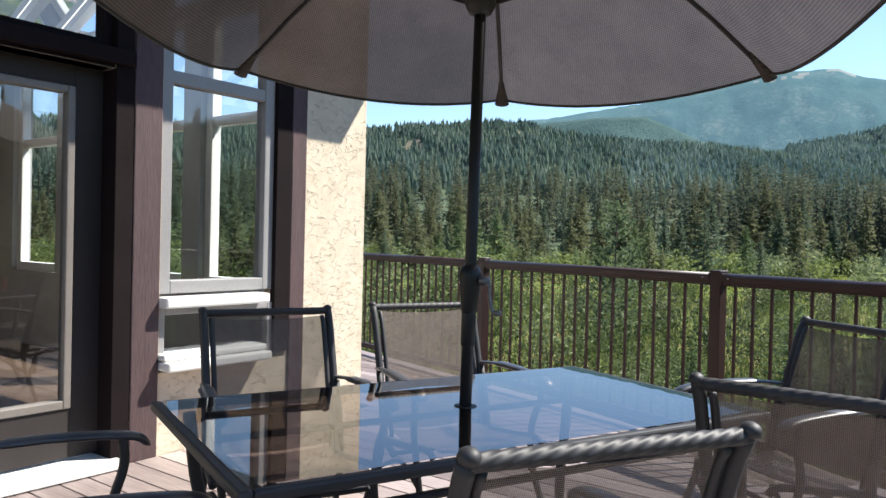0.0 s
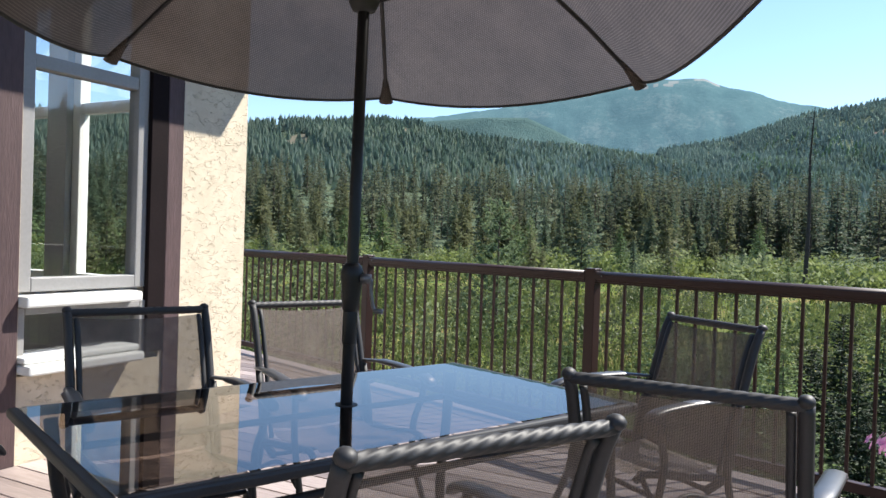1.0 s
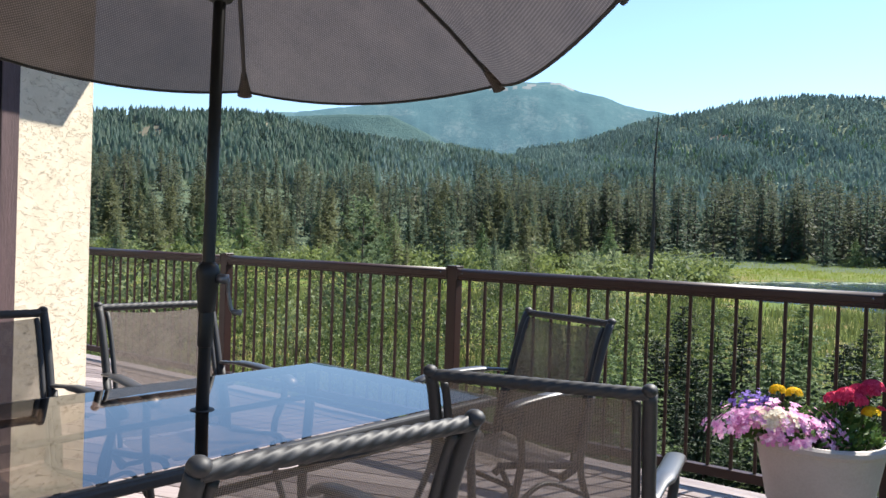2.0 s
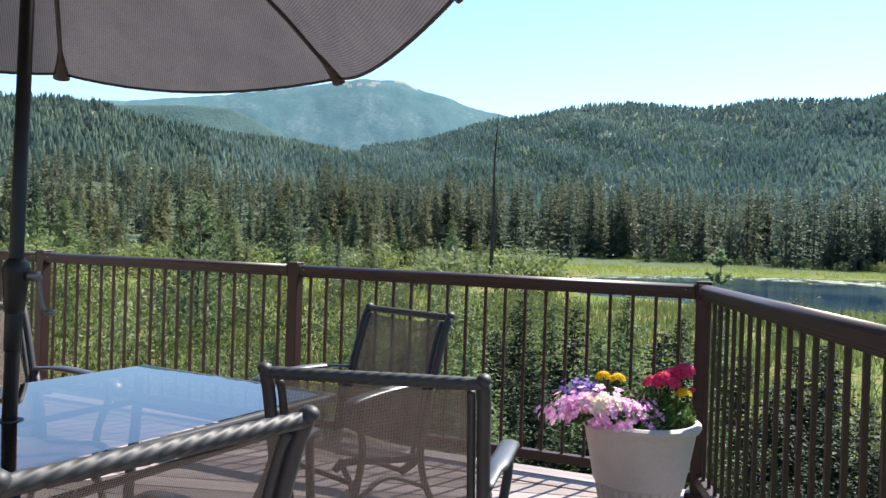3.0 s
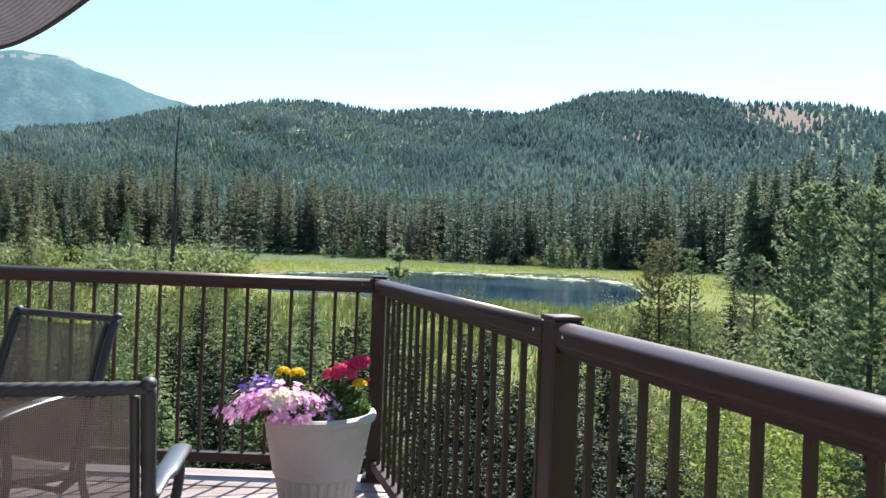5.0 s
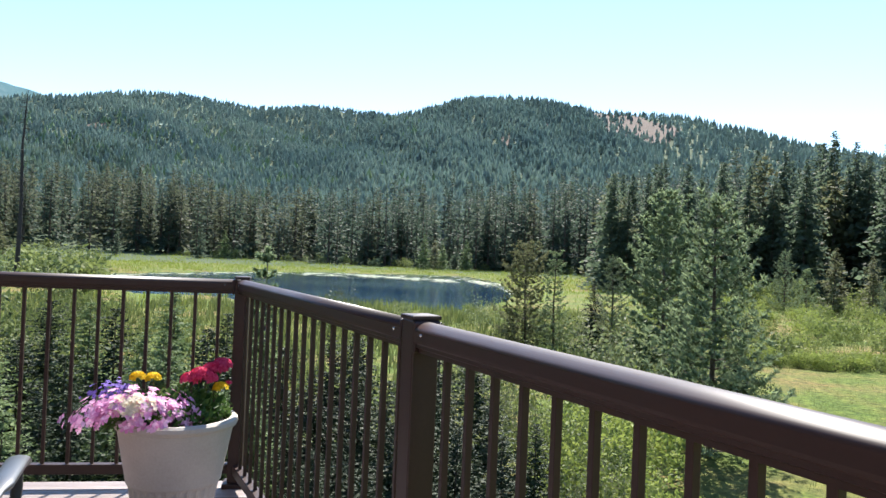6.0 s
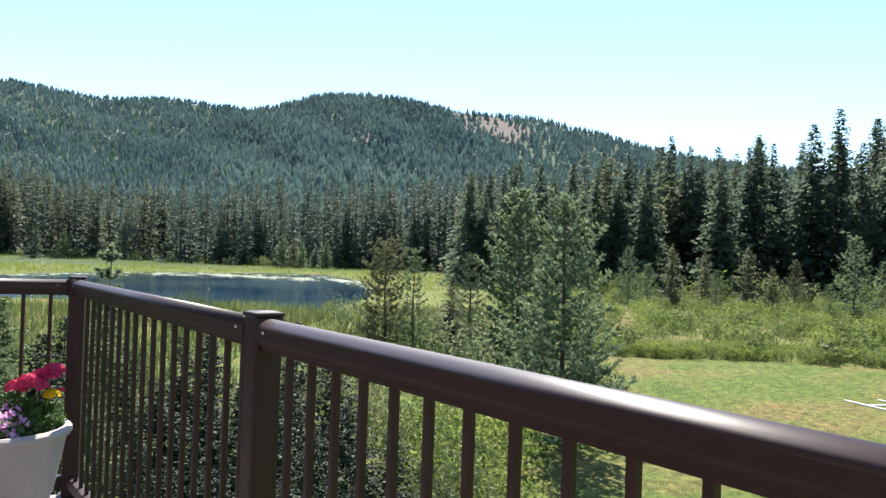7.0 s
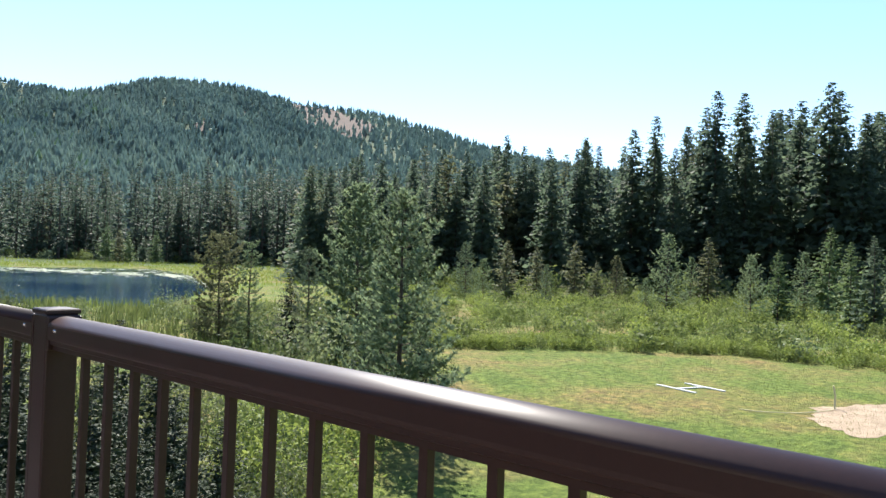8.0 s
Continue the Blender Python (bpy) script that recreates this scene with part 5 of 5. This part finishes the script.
def arrays_of(me):
    """Vertex places, corner indices, corner counts and material slots of a mesh."""
    co, ix = np.empty(len(me.vertices) * 3), np.empty(len(me.loops), dtype=np.int64)
    tot, mi = np.empty(len(me.polygons), dtype=np.int64), np.empty(len(me.polygons), dtype=np.int64)
    me.vertices.foreach_get("co", co)
    me.loops.foreach_get("vertex_index", ix)
    me.polygons.foreach_get("loop_total", tot)
    me.polygons.foreach_get("material_index", mi)
    return co.reshape(-1, 3), ix, tot, mi


def joined(name, items, label, category):
    """Many plants merged into one object, for those too far off to count."""
    vs, ls, ts, ms, mats, off, seen = [], [], [], [], [], 0, {}
    for me, m in [(q[1], m) for pieces, m in items for q in pieces]:
        if me.name not in seen:
            seen[me.name] = arrays_of(me)
        co, ix, tot, mi = seen[me.name]
        for q in me.materials:
            if q not in mats:
                mats.append(q)
        slots = np.array([mats.index(q) for q in me.materials])
        M = np.array(m)
        vs.append(co @ M[:3, :3].T + M[:3, 3])
        ls.append(ix + off)
        ts.append(tot)
        ms.append(slots[mi])
        off += len(co)
    v, l, t, k = np.concatenate(vs), np.concatenate(ls), np.concatenate(ts), np.concatenate(ms)
    me = bpy.data.meshes.new(name)
    me.vertices.add(len(v))
    me.vertices.foreach_set("co", v.ravel())
    me.loops.add(len(l))
    me.loops.foreach_set("vertex_index", l)
    me.polygons.add(len(t))
    me.polygons.foreach_set("loop_start", np.concatenate([[0], np.cumsum(t)[:-1]]))
    for q in mats:
        me.materials.append(q)
    me.polygons.foreach_set("material_index", k)
    me.update(calc_edges=True)
    tagged(new(name, me), label, category, kind="stuff")


def shrub(b, r, s):
    x, y = polar(b, r)
    plant("shrub", rng.choice(NEAR_SHRUBS if r < 24 else MID_SHRUBS), x, y, "leafy green willow shrub in the meadow", "shrub", "meadow shrubs", s, rng.random() * 360)


def far_shrub(b, r, s, kinds=FAR_SHRUBS):
    x, y = polar(b, r)
    return rng.choice(kinds), pose(x, y, land_at(x, y) - 0.05, 0, 0, rng.random() * 360) @ Matrix.Diagonal((s, s, s, 1))


for i in range(34):
    shrub(rng.uniform(-62, -2), rng.uniform(13, 24), rng.uniform(0.5, 0.95))
for i in range(44):
    shrub(rng.uniform(-46, 12), rng.uniform(9.5, 20), rng.uniform(0.4, 0.8))
for i in range(90):
    shrub(rng.uniform(-62, 0), 24 + 45 * rng.random() ** 1.3, rng.uniform(0.6, 1.25))
for i in range(26):
    shrub(rng.uniform(-2, 32), rng.uniform(14, 50), rng.uniform(0.4, 0.85))
for i in range(14):
    shrub(rng.uniform(12, 44), rng.uniform(8.5, 14), rng.uniform(0.45, 0.75))
for b, r, s in ((33.0, 15.0, 0.8), (35.5, 14.2, 0.7), (31.0, 14.5, 0.75), (37.0, 15.6, 0.6), (30, 18, 0.8), (40, 24, 0.9), (38, 27, 0.9), (36, 24, 0.85), (44, 24.5, 0.7), (49, 25, 0.5), (31.6, 36, 0.7), (33.4, 37, 0.8), (34.6, 34, 0.6), (36.2, 36, 0.7), (39.5, 34, 0.8), (41.0, 30, 0.8)):
    shrub(b, r, s)
FERN_BEDS = shrub_set(3, 420, 0.10, 180, (FERN,))
for i in range(48):
    b, r = rng.uniform(35.0, 42.8), rng.uniform(11.6, 17.8)
    x, y = polar(b, r)
    plant("fern", rng.choice(FERN_BEDS), x, y, "bright green fern clump beside the lawn", "fern", "ferns beside the lawn", rng.uniform(0.38, 0.62), rng.random() * 360)
hedge = []
for i in range(420):
    b = rng.uniform(46, 95)
    edge = np.interp(b, [46, 52, 60, 70, 80, 95], [36, 36, 38, 40, 38, 34])
    tall = rng.random() < 0.03
    hedge.append(far_shrub(b, float(edge) + rng.uniform(0, 3.5), rng.uniform(0.22, 0.34) * (2.0 if tall else 1), FAR_SHRUBS if tall else FERNS))
for i in range(900):
    b = rng.uniform(44, 95)
    hedge.append(far_shrub(b, math.sqrt(rng.uniform(41 ** 2, 106 ** 2)), rng.uniform(0.28, 0.62), LOW_SHRUBS))
for i in range(80):
    hedge.append(far_shrub(rng.uniform(44, 95), rng.uniform(96, 112), rng.uniform(0.9, 1.5)))
joined("shrubland", hedge, "dense green shrubs covering the meadow beyond the lawn", "shrubs")
west = []
for i in range(420):
    b = rng.uniform(-66, 2)
    west.append(far_shrub(b, math.sqrt(rng.uniform(60 ** 2, 150 ** 2)), rng.uniform(0.6, 1.5)))
for i in range(60):
    west.append(far_shrub(rng.uniform(-14, 46), rng.uniform(222, 232), rng.uniform(0.6, 1.3)))
joined("shrubland", west, "dense green shrubs in front of the western forest", "shrubs")


def in_clearing(b, r):
    low = np.interp(b, [36.8, 38.4, 40, 42, 43.4], [1115, 930, 940, 962, 1005]) + 14 * np.sin(b * 9) + 8 * np.sin(b * 23)
    high = np.interp(b, [36.8, 40, 41, 43.4], [1165, 1165, 1112, 1050]) + 10 * np.sin(b * 13)
    return (b > 36.8) & (b < 43.4) & (r > low) & (r < high)


OPENINGS = ((-20.3, 470, 1.7, 55), (-15.8, 480, 1.3, 50), (-39.5, 830, 0.9, 60), (-31.0, 900, 0.9, 60), (33.2, 1010, 0.5, 25), (30.6, 850, 0.35, 25), (1.2, 1360, 0.9, 35))


def not_cleared(b, r, g):
    bare = np.zeros(len(b), dtype=bool)
    for b0, r0, wb, wr in OPENINGS:
        bare |= ((b - b0) / wb) ** 2 + ((r - r0) / wr) ** 2 < 1
    return ~((in_clearing(b, r) & (g.random(len(b)) > 0.20)) | (bare & (g.random(len(b)) > 0.22)))


# the wood behind the lake
LAKE_TREES = [conifer_mesh("lake_spruce", 28, w, 23, 5, 2, 160 + i, (BARK, m), bare, 0.34, taper, 0.35, 0.35, 0.8, 0.0, (0.30, 0.50)) for i, (w, m, bare, taper) in enumerate(((9.0, LAKE_FIR, 0.02, 0.85), (8.0, LAKE_FIR, 0.02, 0.8), (8.5, LAKE_PINE, 0.05, 0.65), (9.5, LAKE_PINE, 0.05, 0.65)))]
wood = []
for i in range(640):
    b = rng.uniform(-16, 48)
    r = 228 + 130 * rng.random() ** 1.4
    top = float(np.interp(b, [-14, -10, 0, 8.6, 16.6, 24, 31, 39, 48], [4.2, 4.1, 4.75, 4.6, 4.75, 5.15, 5.5, 6.2, 7.4]))
    h = max(12, (r * math.tan(radians(top)) + 4.2) * rng.uniform(0.70, 1.0))
    x, y = polar(b, r)
    wood.append((LAKE_TREES[rng.randrange(2) + (2 if rng.random() < (0.55 if b < 16 else 0.08) else 0)], pose(x, y, land_at(x, y) - 0.1, 0, 0, rng.random() * 360) @ Matrix.Diagonal((h / 22, h / 22, h / 28, 1))))
for i in range(90):
    b = rng.uniform(44, 84)
    r = rng.uniform(135, 180)
    top = float(np.interp(b, [44, 48, 53, 62, 68, 84], [7.0, 7.6, 8.2, 8.4, 9.6, 9.6]))
    h = (r * math.tan(radians(top)) + 4.2) * rng.uniform(0.62, 0.93)
    x, y = polar(b, r)
    wood.append((LAKE_TREES[rng.randrange(2)], pose(x, y, land_at(x, y) - 0.1, 0, 0, rng.random() * 360) @ Matrix.Diagonal((h / 27, h / 27, h / 28, 1))))
west_wood = []
for i in range(520):
    b = rng.uniform(-72, -2)
    r = 215 + 215 * rng.random()
    if not bool(not_cleared(np.array([b]), np.array([r]), np.random.default_rng(i))[0]):
        continue
    h = rng.uniform(10, 22)
    x, y = polar(b, r)
    west_wood.append((LAKE_TREES[rng.choice((0, 1, 2, 2, 3, 3, 3))], pose(x, y, land_at(x, y) - 0.1, 0, 0, rng.random() * 360) @ Matrix.Diagonal((h / 21, h / 21, h / 28, 1))))
joined("western_wood", west_wood, "mixed conifers on the lower western slope", "forest")
joined("lakeside_wood", wood, "dense wood of tall conifers behind the lake", "forest")


# meadow grass, sedge, lilies
def tufts(name, mat, places, h, w, blades, label, seed):
    g = np.random.default_rng(seed)
    n = len(places)
    P = np.repeat(np.array(places), blades, axis=0)
    m = len(P)
    a = g.random(m) * 6.283
    base = P + np.stack([g.normal(0, w, m), g.normal(0, w, m), np.zeros(m)], 1)
    lean = np.stack([np.cos(a), np.sin(a), np.zeros(m)], 1) * (g.random((m, 1)) * h * 0.5)
    side = np.stack([-np.sin(a), np.cos(a), np.zeros(m)], 1) * (0.02 + 0.03 * g.random((m, 1))) * (h / 0.6)
    tip = base + lean + np.array([0, 0, 1.0]) * (h * (0.5 + 0.7 * g.random((m, 1))))
    verts = np.stack([base - side, base + side, tip], 1).reshape(-1, 3)
    faces = np.arange(m * 3).reshape(-1, 3)
    tagged(part_mesh(name, mesh_of(name, verts.tolist(), faces.tolist()), mat), label, "grass", kind="stuff")


def scatter(n, b0, b1, r0, r1, ok=None):
    out = []
    while len(out) < n:
        b = rng.uniform(b0, b1)
        r = math.sqrt(rng.uniform(r0 * r0, r1 * r1))
        near, far = lake_edges(b)
        if LAKE_B0 < b < LAKE_B1 and near + 1 < r < far - 1:
            continue
        if ok and not ok(b, r):
            continue
        x, y = polar(b, r)
        out.append((x, y, land_at(x, y) - 0.02))
    return out


def off_lawn(b, r):
    return (b < 13 or r > 17) if b < 40 else r > np.interp(b, [40, 47, 52, 60, 70, 80, 96], [16, 34, 36, 38, 40, 38, 34])


tufts("meadow_grass", GRASS_BLADE, scatter(4200, -66, 46, 9, 60, off_lawn), 0.75, 0.22, 9, "tall green and yellow meadow grass", 1)
tufts("meadow_grass", GRASS_BLADE, scatter(2600, 40, 94, 33, 90, off_lawn), 0.42, 0.3, 8, "green meadow grass beyond the lawn", 2)
tufts("sedge_bank", REED, scatter(2400, -20, 46, 50, 225), 0.7, 0.5, 7, "yellow-green sedge along the lake banks", 3)
tufts("sedge_bank", REED, scatter(3600, -20, 46, 96, 224), 0.6, 0.8, 7, "yellow-green sedge on the far lake bank", 5)
tufts("lawn_grass", LAWN_BLADE, scatter(9000, 40, 96, 9, 39), 0.09, 0.18, 5, "short mown lawn grass", 4)
pads_v, pads_f = [], []
for i in range(4200):
    b = rng.uniform(-9, 33) if i < 1500 else rng.uniform(16, 32)
    near, far = lake_edges(b)
    t = rng.choice((rng.gauss(0.93, 0.05), rng.gauss(0.95, 0.04))) if i < 1500 else rng.gauss(float(np.interp(b, [16, 20, 22, 27, 31], [0.93, 0.88, 0.81, 0.71, 0.85])), 0.055)
    if noise.fractal(Vector((b * 0.7, t * 14, 3.0)), 1.0, 2.0, 4) < rng.uniform(-0.15, 0.30):
        continue
    if not 0.02 < t < 0.99:
        continue
    r = float(near + (far - near) * t)
    x, y = polar(b, r)
    s = rng.uniform(0.2, 0.5)
    k0 = len(pads_v)
    for k in range(6):
        pads_v.append((x + s * math.cos(k * 1.047), y + s * math.sin(k * 1.047), WATER_Z + 0.015 + 0.03 * rng.random()))
    pads_f.append(tuple(range(k0, k0 + 6)))
tagged(part_mesh("lily_pads", mesh_of("lily_pads", pads_v, pads_f), LILY), "lily pads floating on the lake, whitened for sun glint", "water plant", kind="stuff")

# lawn, landing mark and sand
def disc_patch(name, centre, pts, mat, label, category, dz):
    v = [(centre[0] + px, centre[1] + py, land_at(centre[0] + px, centre[1] + py) + dz) for px, py in pts]
    bm = bmesh.new()
    bm.faces.new([bm.verts.new(p) for p in v])
    return tagged(part(name, bm, mat), label, category, kind="structure")


cx, cy = 26.05, 10.95
mark = thing("landing_mark", pose(cx, cy, land_at(cx, cy) + 0.0, 0, 0, 0), "white boards laid as a landing mark on the lawn", "landing mark")
u1, u2 = Vector((0.31, 0.95, 0)).normalized(), Vector((0.915, -0.40, 0)).normalized()
for c, d, L in ((-0.66 * u2, u1, 0.88), (0.66 * u2, u1, 0.88), (Vector((0, 0, 0)), u2, 0.61)):
    bm = boxed(-L, L, -0.042, 0.042, 0.012, 0.045, 0.004)
    bmesh.ops.transform(bm, matrix=Matrix.Translation(c) @ Matrix.Rotation(math.atan2(d.y, d.x), 4, "Z"), verts=bm.verts)
    part("board", bm, WHITE_BOARD, mark)
sx, sy = polar(78.6, 25.8)
pts = [((2.7 + 0.35 * math.sin(k * 0.52 + 1) + 0.22 * math.cos(k * 1.22) + 0.16 * math.sin(k * 2.9)) * math.cos(k * math.pi / 24), (1.6 + 0.2 * math.sin(k * 0.79) + 0.14 * math.cos(k * 2.3)) * math.sin(k * math.pi / 24)) for k in range(48)]
disc_patch("sand_patch", (sx, sy), pts, SAND, "bare tan sand patch in the lawn", "ground" , 0.012)
px, py = polar(76.4, 26.9)
hose = [(23.3, 8.25), (23.5, 7.57), (24.2, 6.83), (25.0, 6.45), (25.65, 6.26), (26.1, 6.25)]
ob = part("garden_hose", tube(bmesh.new(), smooth_line([(x, y, land_at(x, y) + 0.05) for x, y in hose], 5), 0.014, 6), STRAW, smooth=True)
tagged(ob, "pale thin hose lying on the lawn", "hose")
ob = part("marker_stake", tube(bmesh.new(), [(0, 0, -0.1), (0.03, 0, 0.4), (-0.03, 0.04, 0.72)], 0.028, 6), STRAW)
ob.location = (px, py, land_at(px, py))
tagged(ob, "thin straw-coloured marker stake in the lawn", "stake")


# hill forests
def in_groves(b, r, g):
    """Broadleaf trees stand in loose groves."""
    return np.sin(b * 1.1 + r * 0.013) + np.sin(b * 2.3 - r * 0.021) + 0.6 * np.sin(r * 0.05 + b) + g.normal(0, 0.6, len(b)) > 0.75


def forest(name, mat, n, b0, b1, r0, r1, hmin, hmax, seed, label, slim=0.56, layers=2, sides=4, keep=None):
    g = np.random.default_rng(seed)
    b = np.radians(g.uniform(b0, b1, n))
    r = np.sqrt(g.uniform(r0 * r0, r1 * r1, n))
    x, y = r * np.sin(b), r * np.cos(b)
    if keep is not None:
        ok = keep(np.degrees(b), r, g)
        x, y, b, r = x[ok], y[ok], b[ok], r[ok]
        n = len(x)
    z = land(x, y)
    h = g.uniform(hmin, hmax, n)
    w = h * slim * g.uniform(0.7, 1.2, n) * 0.5
    verts, faces, off = [], [], 0
    for k in range(layers):
        zb, zt = (0.05 + 0.75 * k / layers), (0.55 + 0.45 * (k + 1) / layers)
        rad = w * (1 - 0.75 * k / layers)
        a = g.random(n)[:, None] * 6.283 + np.arange(sides)[None, :] * 2 * np.pi / sides
        jag = g.uniform(0.65, 1.3, (n, sides))
        ring = np.stack([x[:, None] + rad[:, None] * jag * np.cos(a), y[:, None] + rad[:, None] * jag * np.sin(a), z[:, None] + h[:, None] * (zb + g.uniform(-0.07, 0.07, (n, sides)))], 2)
        tip = np.stack([x + g.normal(0, 0.1, n), y + g.normal(0, 0.1, n), z + h * min(zt, 1.0)], 1)[:, None, :]
        blk = np.concatenate([ring, tip], 1).reshape(-1, 3)
        verts.append(blk)
        base = off + np.arange(n)[:, None] * (sides + 1)
        i = np.arange(sides)[None, :]
        faces.append(np.stack([base + i, base + (i + 1) % sides, np.broadcast_to(base + sides, (n, sides))], 2).reshape(-1, 3))
        off += n * (sides + 1)
    tagged(part_mesh(name, mesh_of(name, np.concatenate(verts).tolist(), np.concatenate(faces).tolist()), mat), label, "forest", kind="stuff")


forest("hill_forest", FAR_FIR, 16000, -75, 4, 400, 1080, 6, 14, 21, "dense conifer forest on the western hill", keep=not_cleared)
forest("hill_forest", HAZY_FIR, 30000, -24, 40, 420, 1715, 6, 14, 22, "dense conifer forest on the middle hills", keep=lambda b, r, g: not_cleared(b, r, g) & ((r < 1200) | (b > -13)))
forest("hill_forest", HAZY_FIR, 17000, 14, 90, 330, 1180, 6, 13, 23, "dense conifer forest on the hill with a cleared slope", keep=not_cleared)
forest("aspen_grove", FAR_LEAF, 2600, -8, 26, 500, 1450, 8, 13, 24, "paler broadleaf trees scattered on the hillside", slim=0.8, keep=in_groves)


def bare_patch(name, mat, b0, b1, r0, r1, label):
    """A patch of bare slope that follows the ground."""
    bs, rs = np.linspace(b0, b1, 14), np.linspace(r0, r1, 8)
    v = []
    for i, b in enumerate(bs):
        for j, r in enumerate(rs):
            e = 1 - 0.25 * abs(2 * i / 13 - 1) ** 2
            rr = (r0 + r1) / 2 + (r - (r0 + r1) / 2) * e
            x, y = polar(float(b), float(rr))
            v.append((x, y, land_at(x, y) + 1.2))
    f = [(i * 8 + j, i * 8 + 8 + j, i * 8 + 9 + j, i * 8 + 1 + j) for i in range(13) for j in range(7)]
    tagged(part_mesh(name, mesh_of(name, v, f), mat, smooth=True), label, "hillside", kind="structure")


def cleared_slope():
    """The logged slope under the crest: a sheet over the ground inside the clearing's outline."""
    v = []
    for b in np.linspace(36.9, 43.3, 40):
        low = float(np.interp(b, [36.8, 38.4, 40, 42, 43.4], [1115, 930, 940, 962, 1005])) + 14 * math.sin(b * 9) + 8 * math.sin(b * 23)
        high = min(1148.0, float(np.interp(b, [36.8, 40, 41, 43.4], [1165, 1165, 1112, 1050])) + 10 * math.sin(b * 13))
        for k in range(9):
            x, y = polar(float(b), low + (high - low) * k / 8)
            v.append((x, y, land_at(x, y) + 1.2))
    f = [(i * 9 + j, i * 9 + 9 + j, i * 9 + 10 + j, i * 9 + 1 + j) for i in range(39) for j in range(8)]
    tagged(part_mesh("cleared_slope", mesh_of("cleared_slope", v, f), RUST, smooth=True), "rust-coloured logged slope with a few trees left", "hillside", kind="structure")


cleared_slope()
for b0, r0, wb, wr in OPENINGS:
    bare_patch("dry_slope", TAN if b0 < 0 else RUST, b0 - wb, b0 + wb, r0 - wr, r0 + wr, "small dry opening on the wooded hill")


# ---- deck boards ----
def build_deck():
    deck = thing("deck_floor", Matrix(), "weathered reddish-grey wooden plank deck", "deck", kind="structure")
    step, w, top, thick = 0.1465, 0.138, 0.0, 0.028
    slope = LEFT_WAY.y / LEFT_WAY.x

    def right_end(y):
        """x at which the border along the angled railing begins."""
        return min(0.94, CORNER.x + (y - (CORNER.y - 0.20)) / slope)
    y = -4.0
    k = 0
    while y < 7.2:
        x1 = right_end(y)
        x0 = WX + 0.004 if y < CORNER_Y else -9.0
        joints = [x0]
        if y < CORNER_Y:
            if x1 - x0 > 3.2:
                joints.append(-1.9 if k % 2 else -0.9)
        else:
            joints += [q for q in (-6.5, -3.6) if x0 + 0.5 < q < x1 - 0.5]
        joints.append(x1)
        for a, b in zip(joints, joints[1:]):
            if b - a > 0.1:
                part("plank", boxed(a + 0.002, b - 0.002, y, y + w, top - thick, top, 0.003), DECK_WOOD, deck)
        y += step
        k += 1
    # border planks along the angled railing
    for off in (-0.19, -0.045):
        bm = boxed(-0.1, 9.6, off - 0.0 + 0.0, off + 0.139, top - thick + 0.006, top + 0.006, 0.003)
        ob = part("border_plank", bm, DECK_WOOD, deck)
        ob.matrix_basis = Matrix.Translation((CORNER.x, CORNER.y, 0)) @ Matrix.Rotation(math.atan2(LEFT_WAY.y, LEFT_WAY.x), 4, "Z") @ Matrix.Diagonal((1, -1, 1, 1))
    # Solid dark slabs, added so that no light leaks up through the plank gaps.
    part("light_stop", boxed(WX + 0.01, 0.90, -3.98, 3.9, -0.30, -0.034), UNDER, deck, "dark slab added below the planks to stop light")
    ob = part("light_stop", boxed(0.0, 9.4, -0.9, 0.08, -0.30, -0.036), UNDER, deck, "dark slab added below the planks to stop light")
    ob.matrix_basis = Matrix.Translation((CORNER.x, CORNER.y, 0)) @ Matrix.Rotation(math.atan2(LEFT_WAY.y, LEFT_WAY.x), 4, "Z") @ Matrix.Diagonal((1, -1, 1, 1))


build_deck()
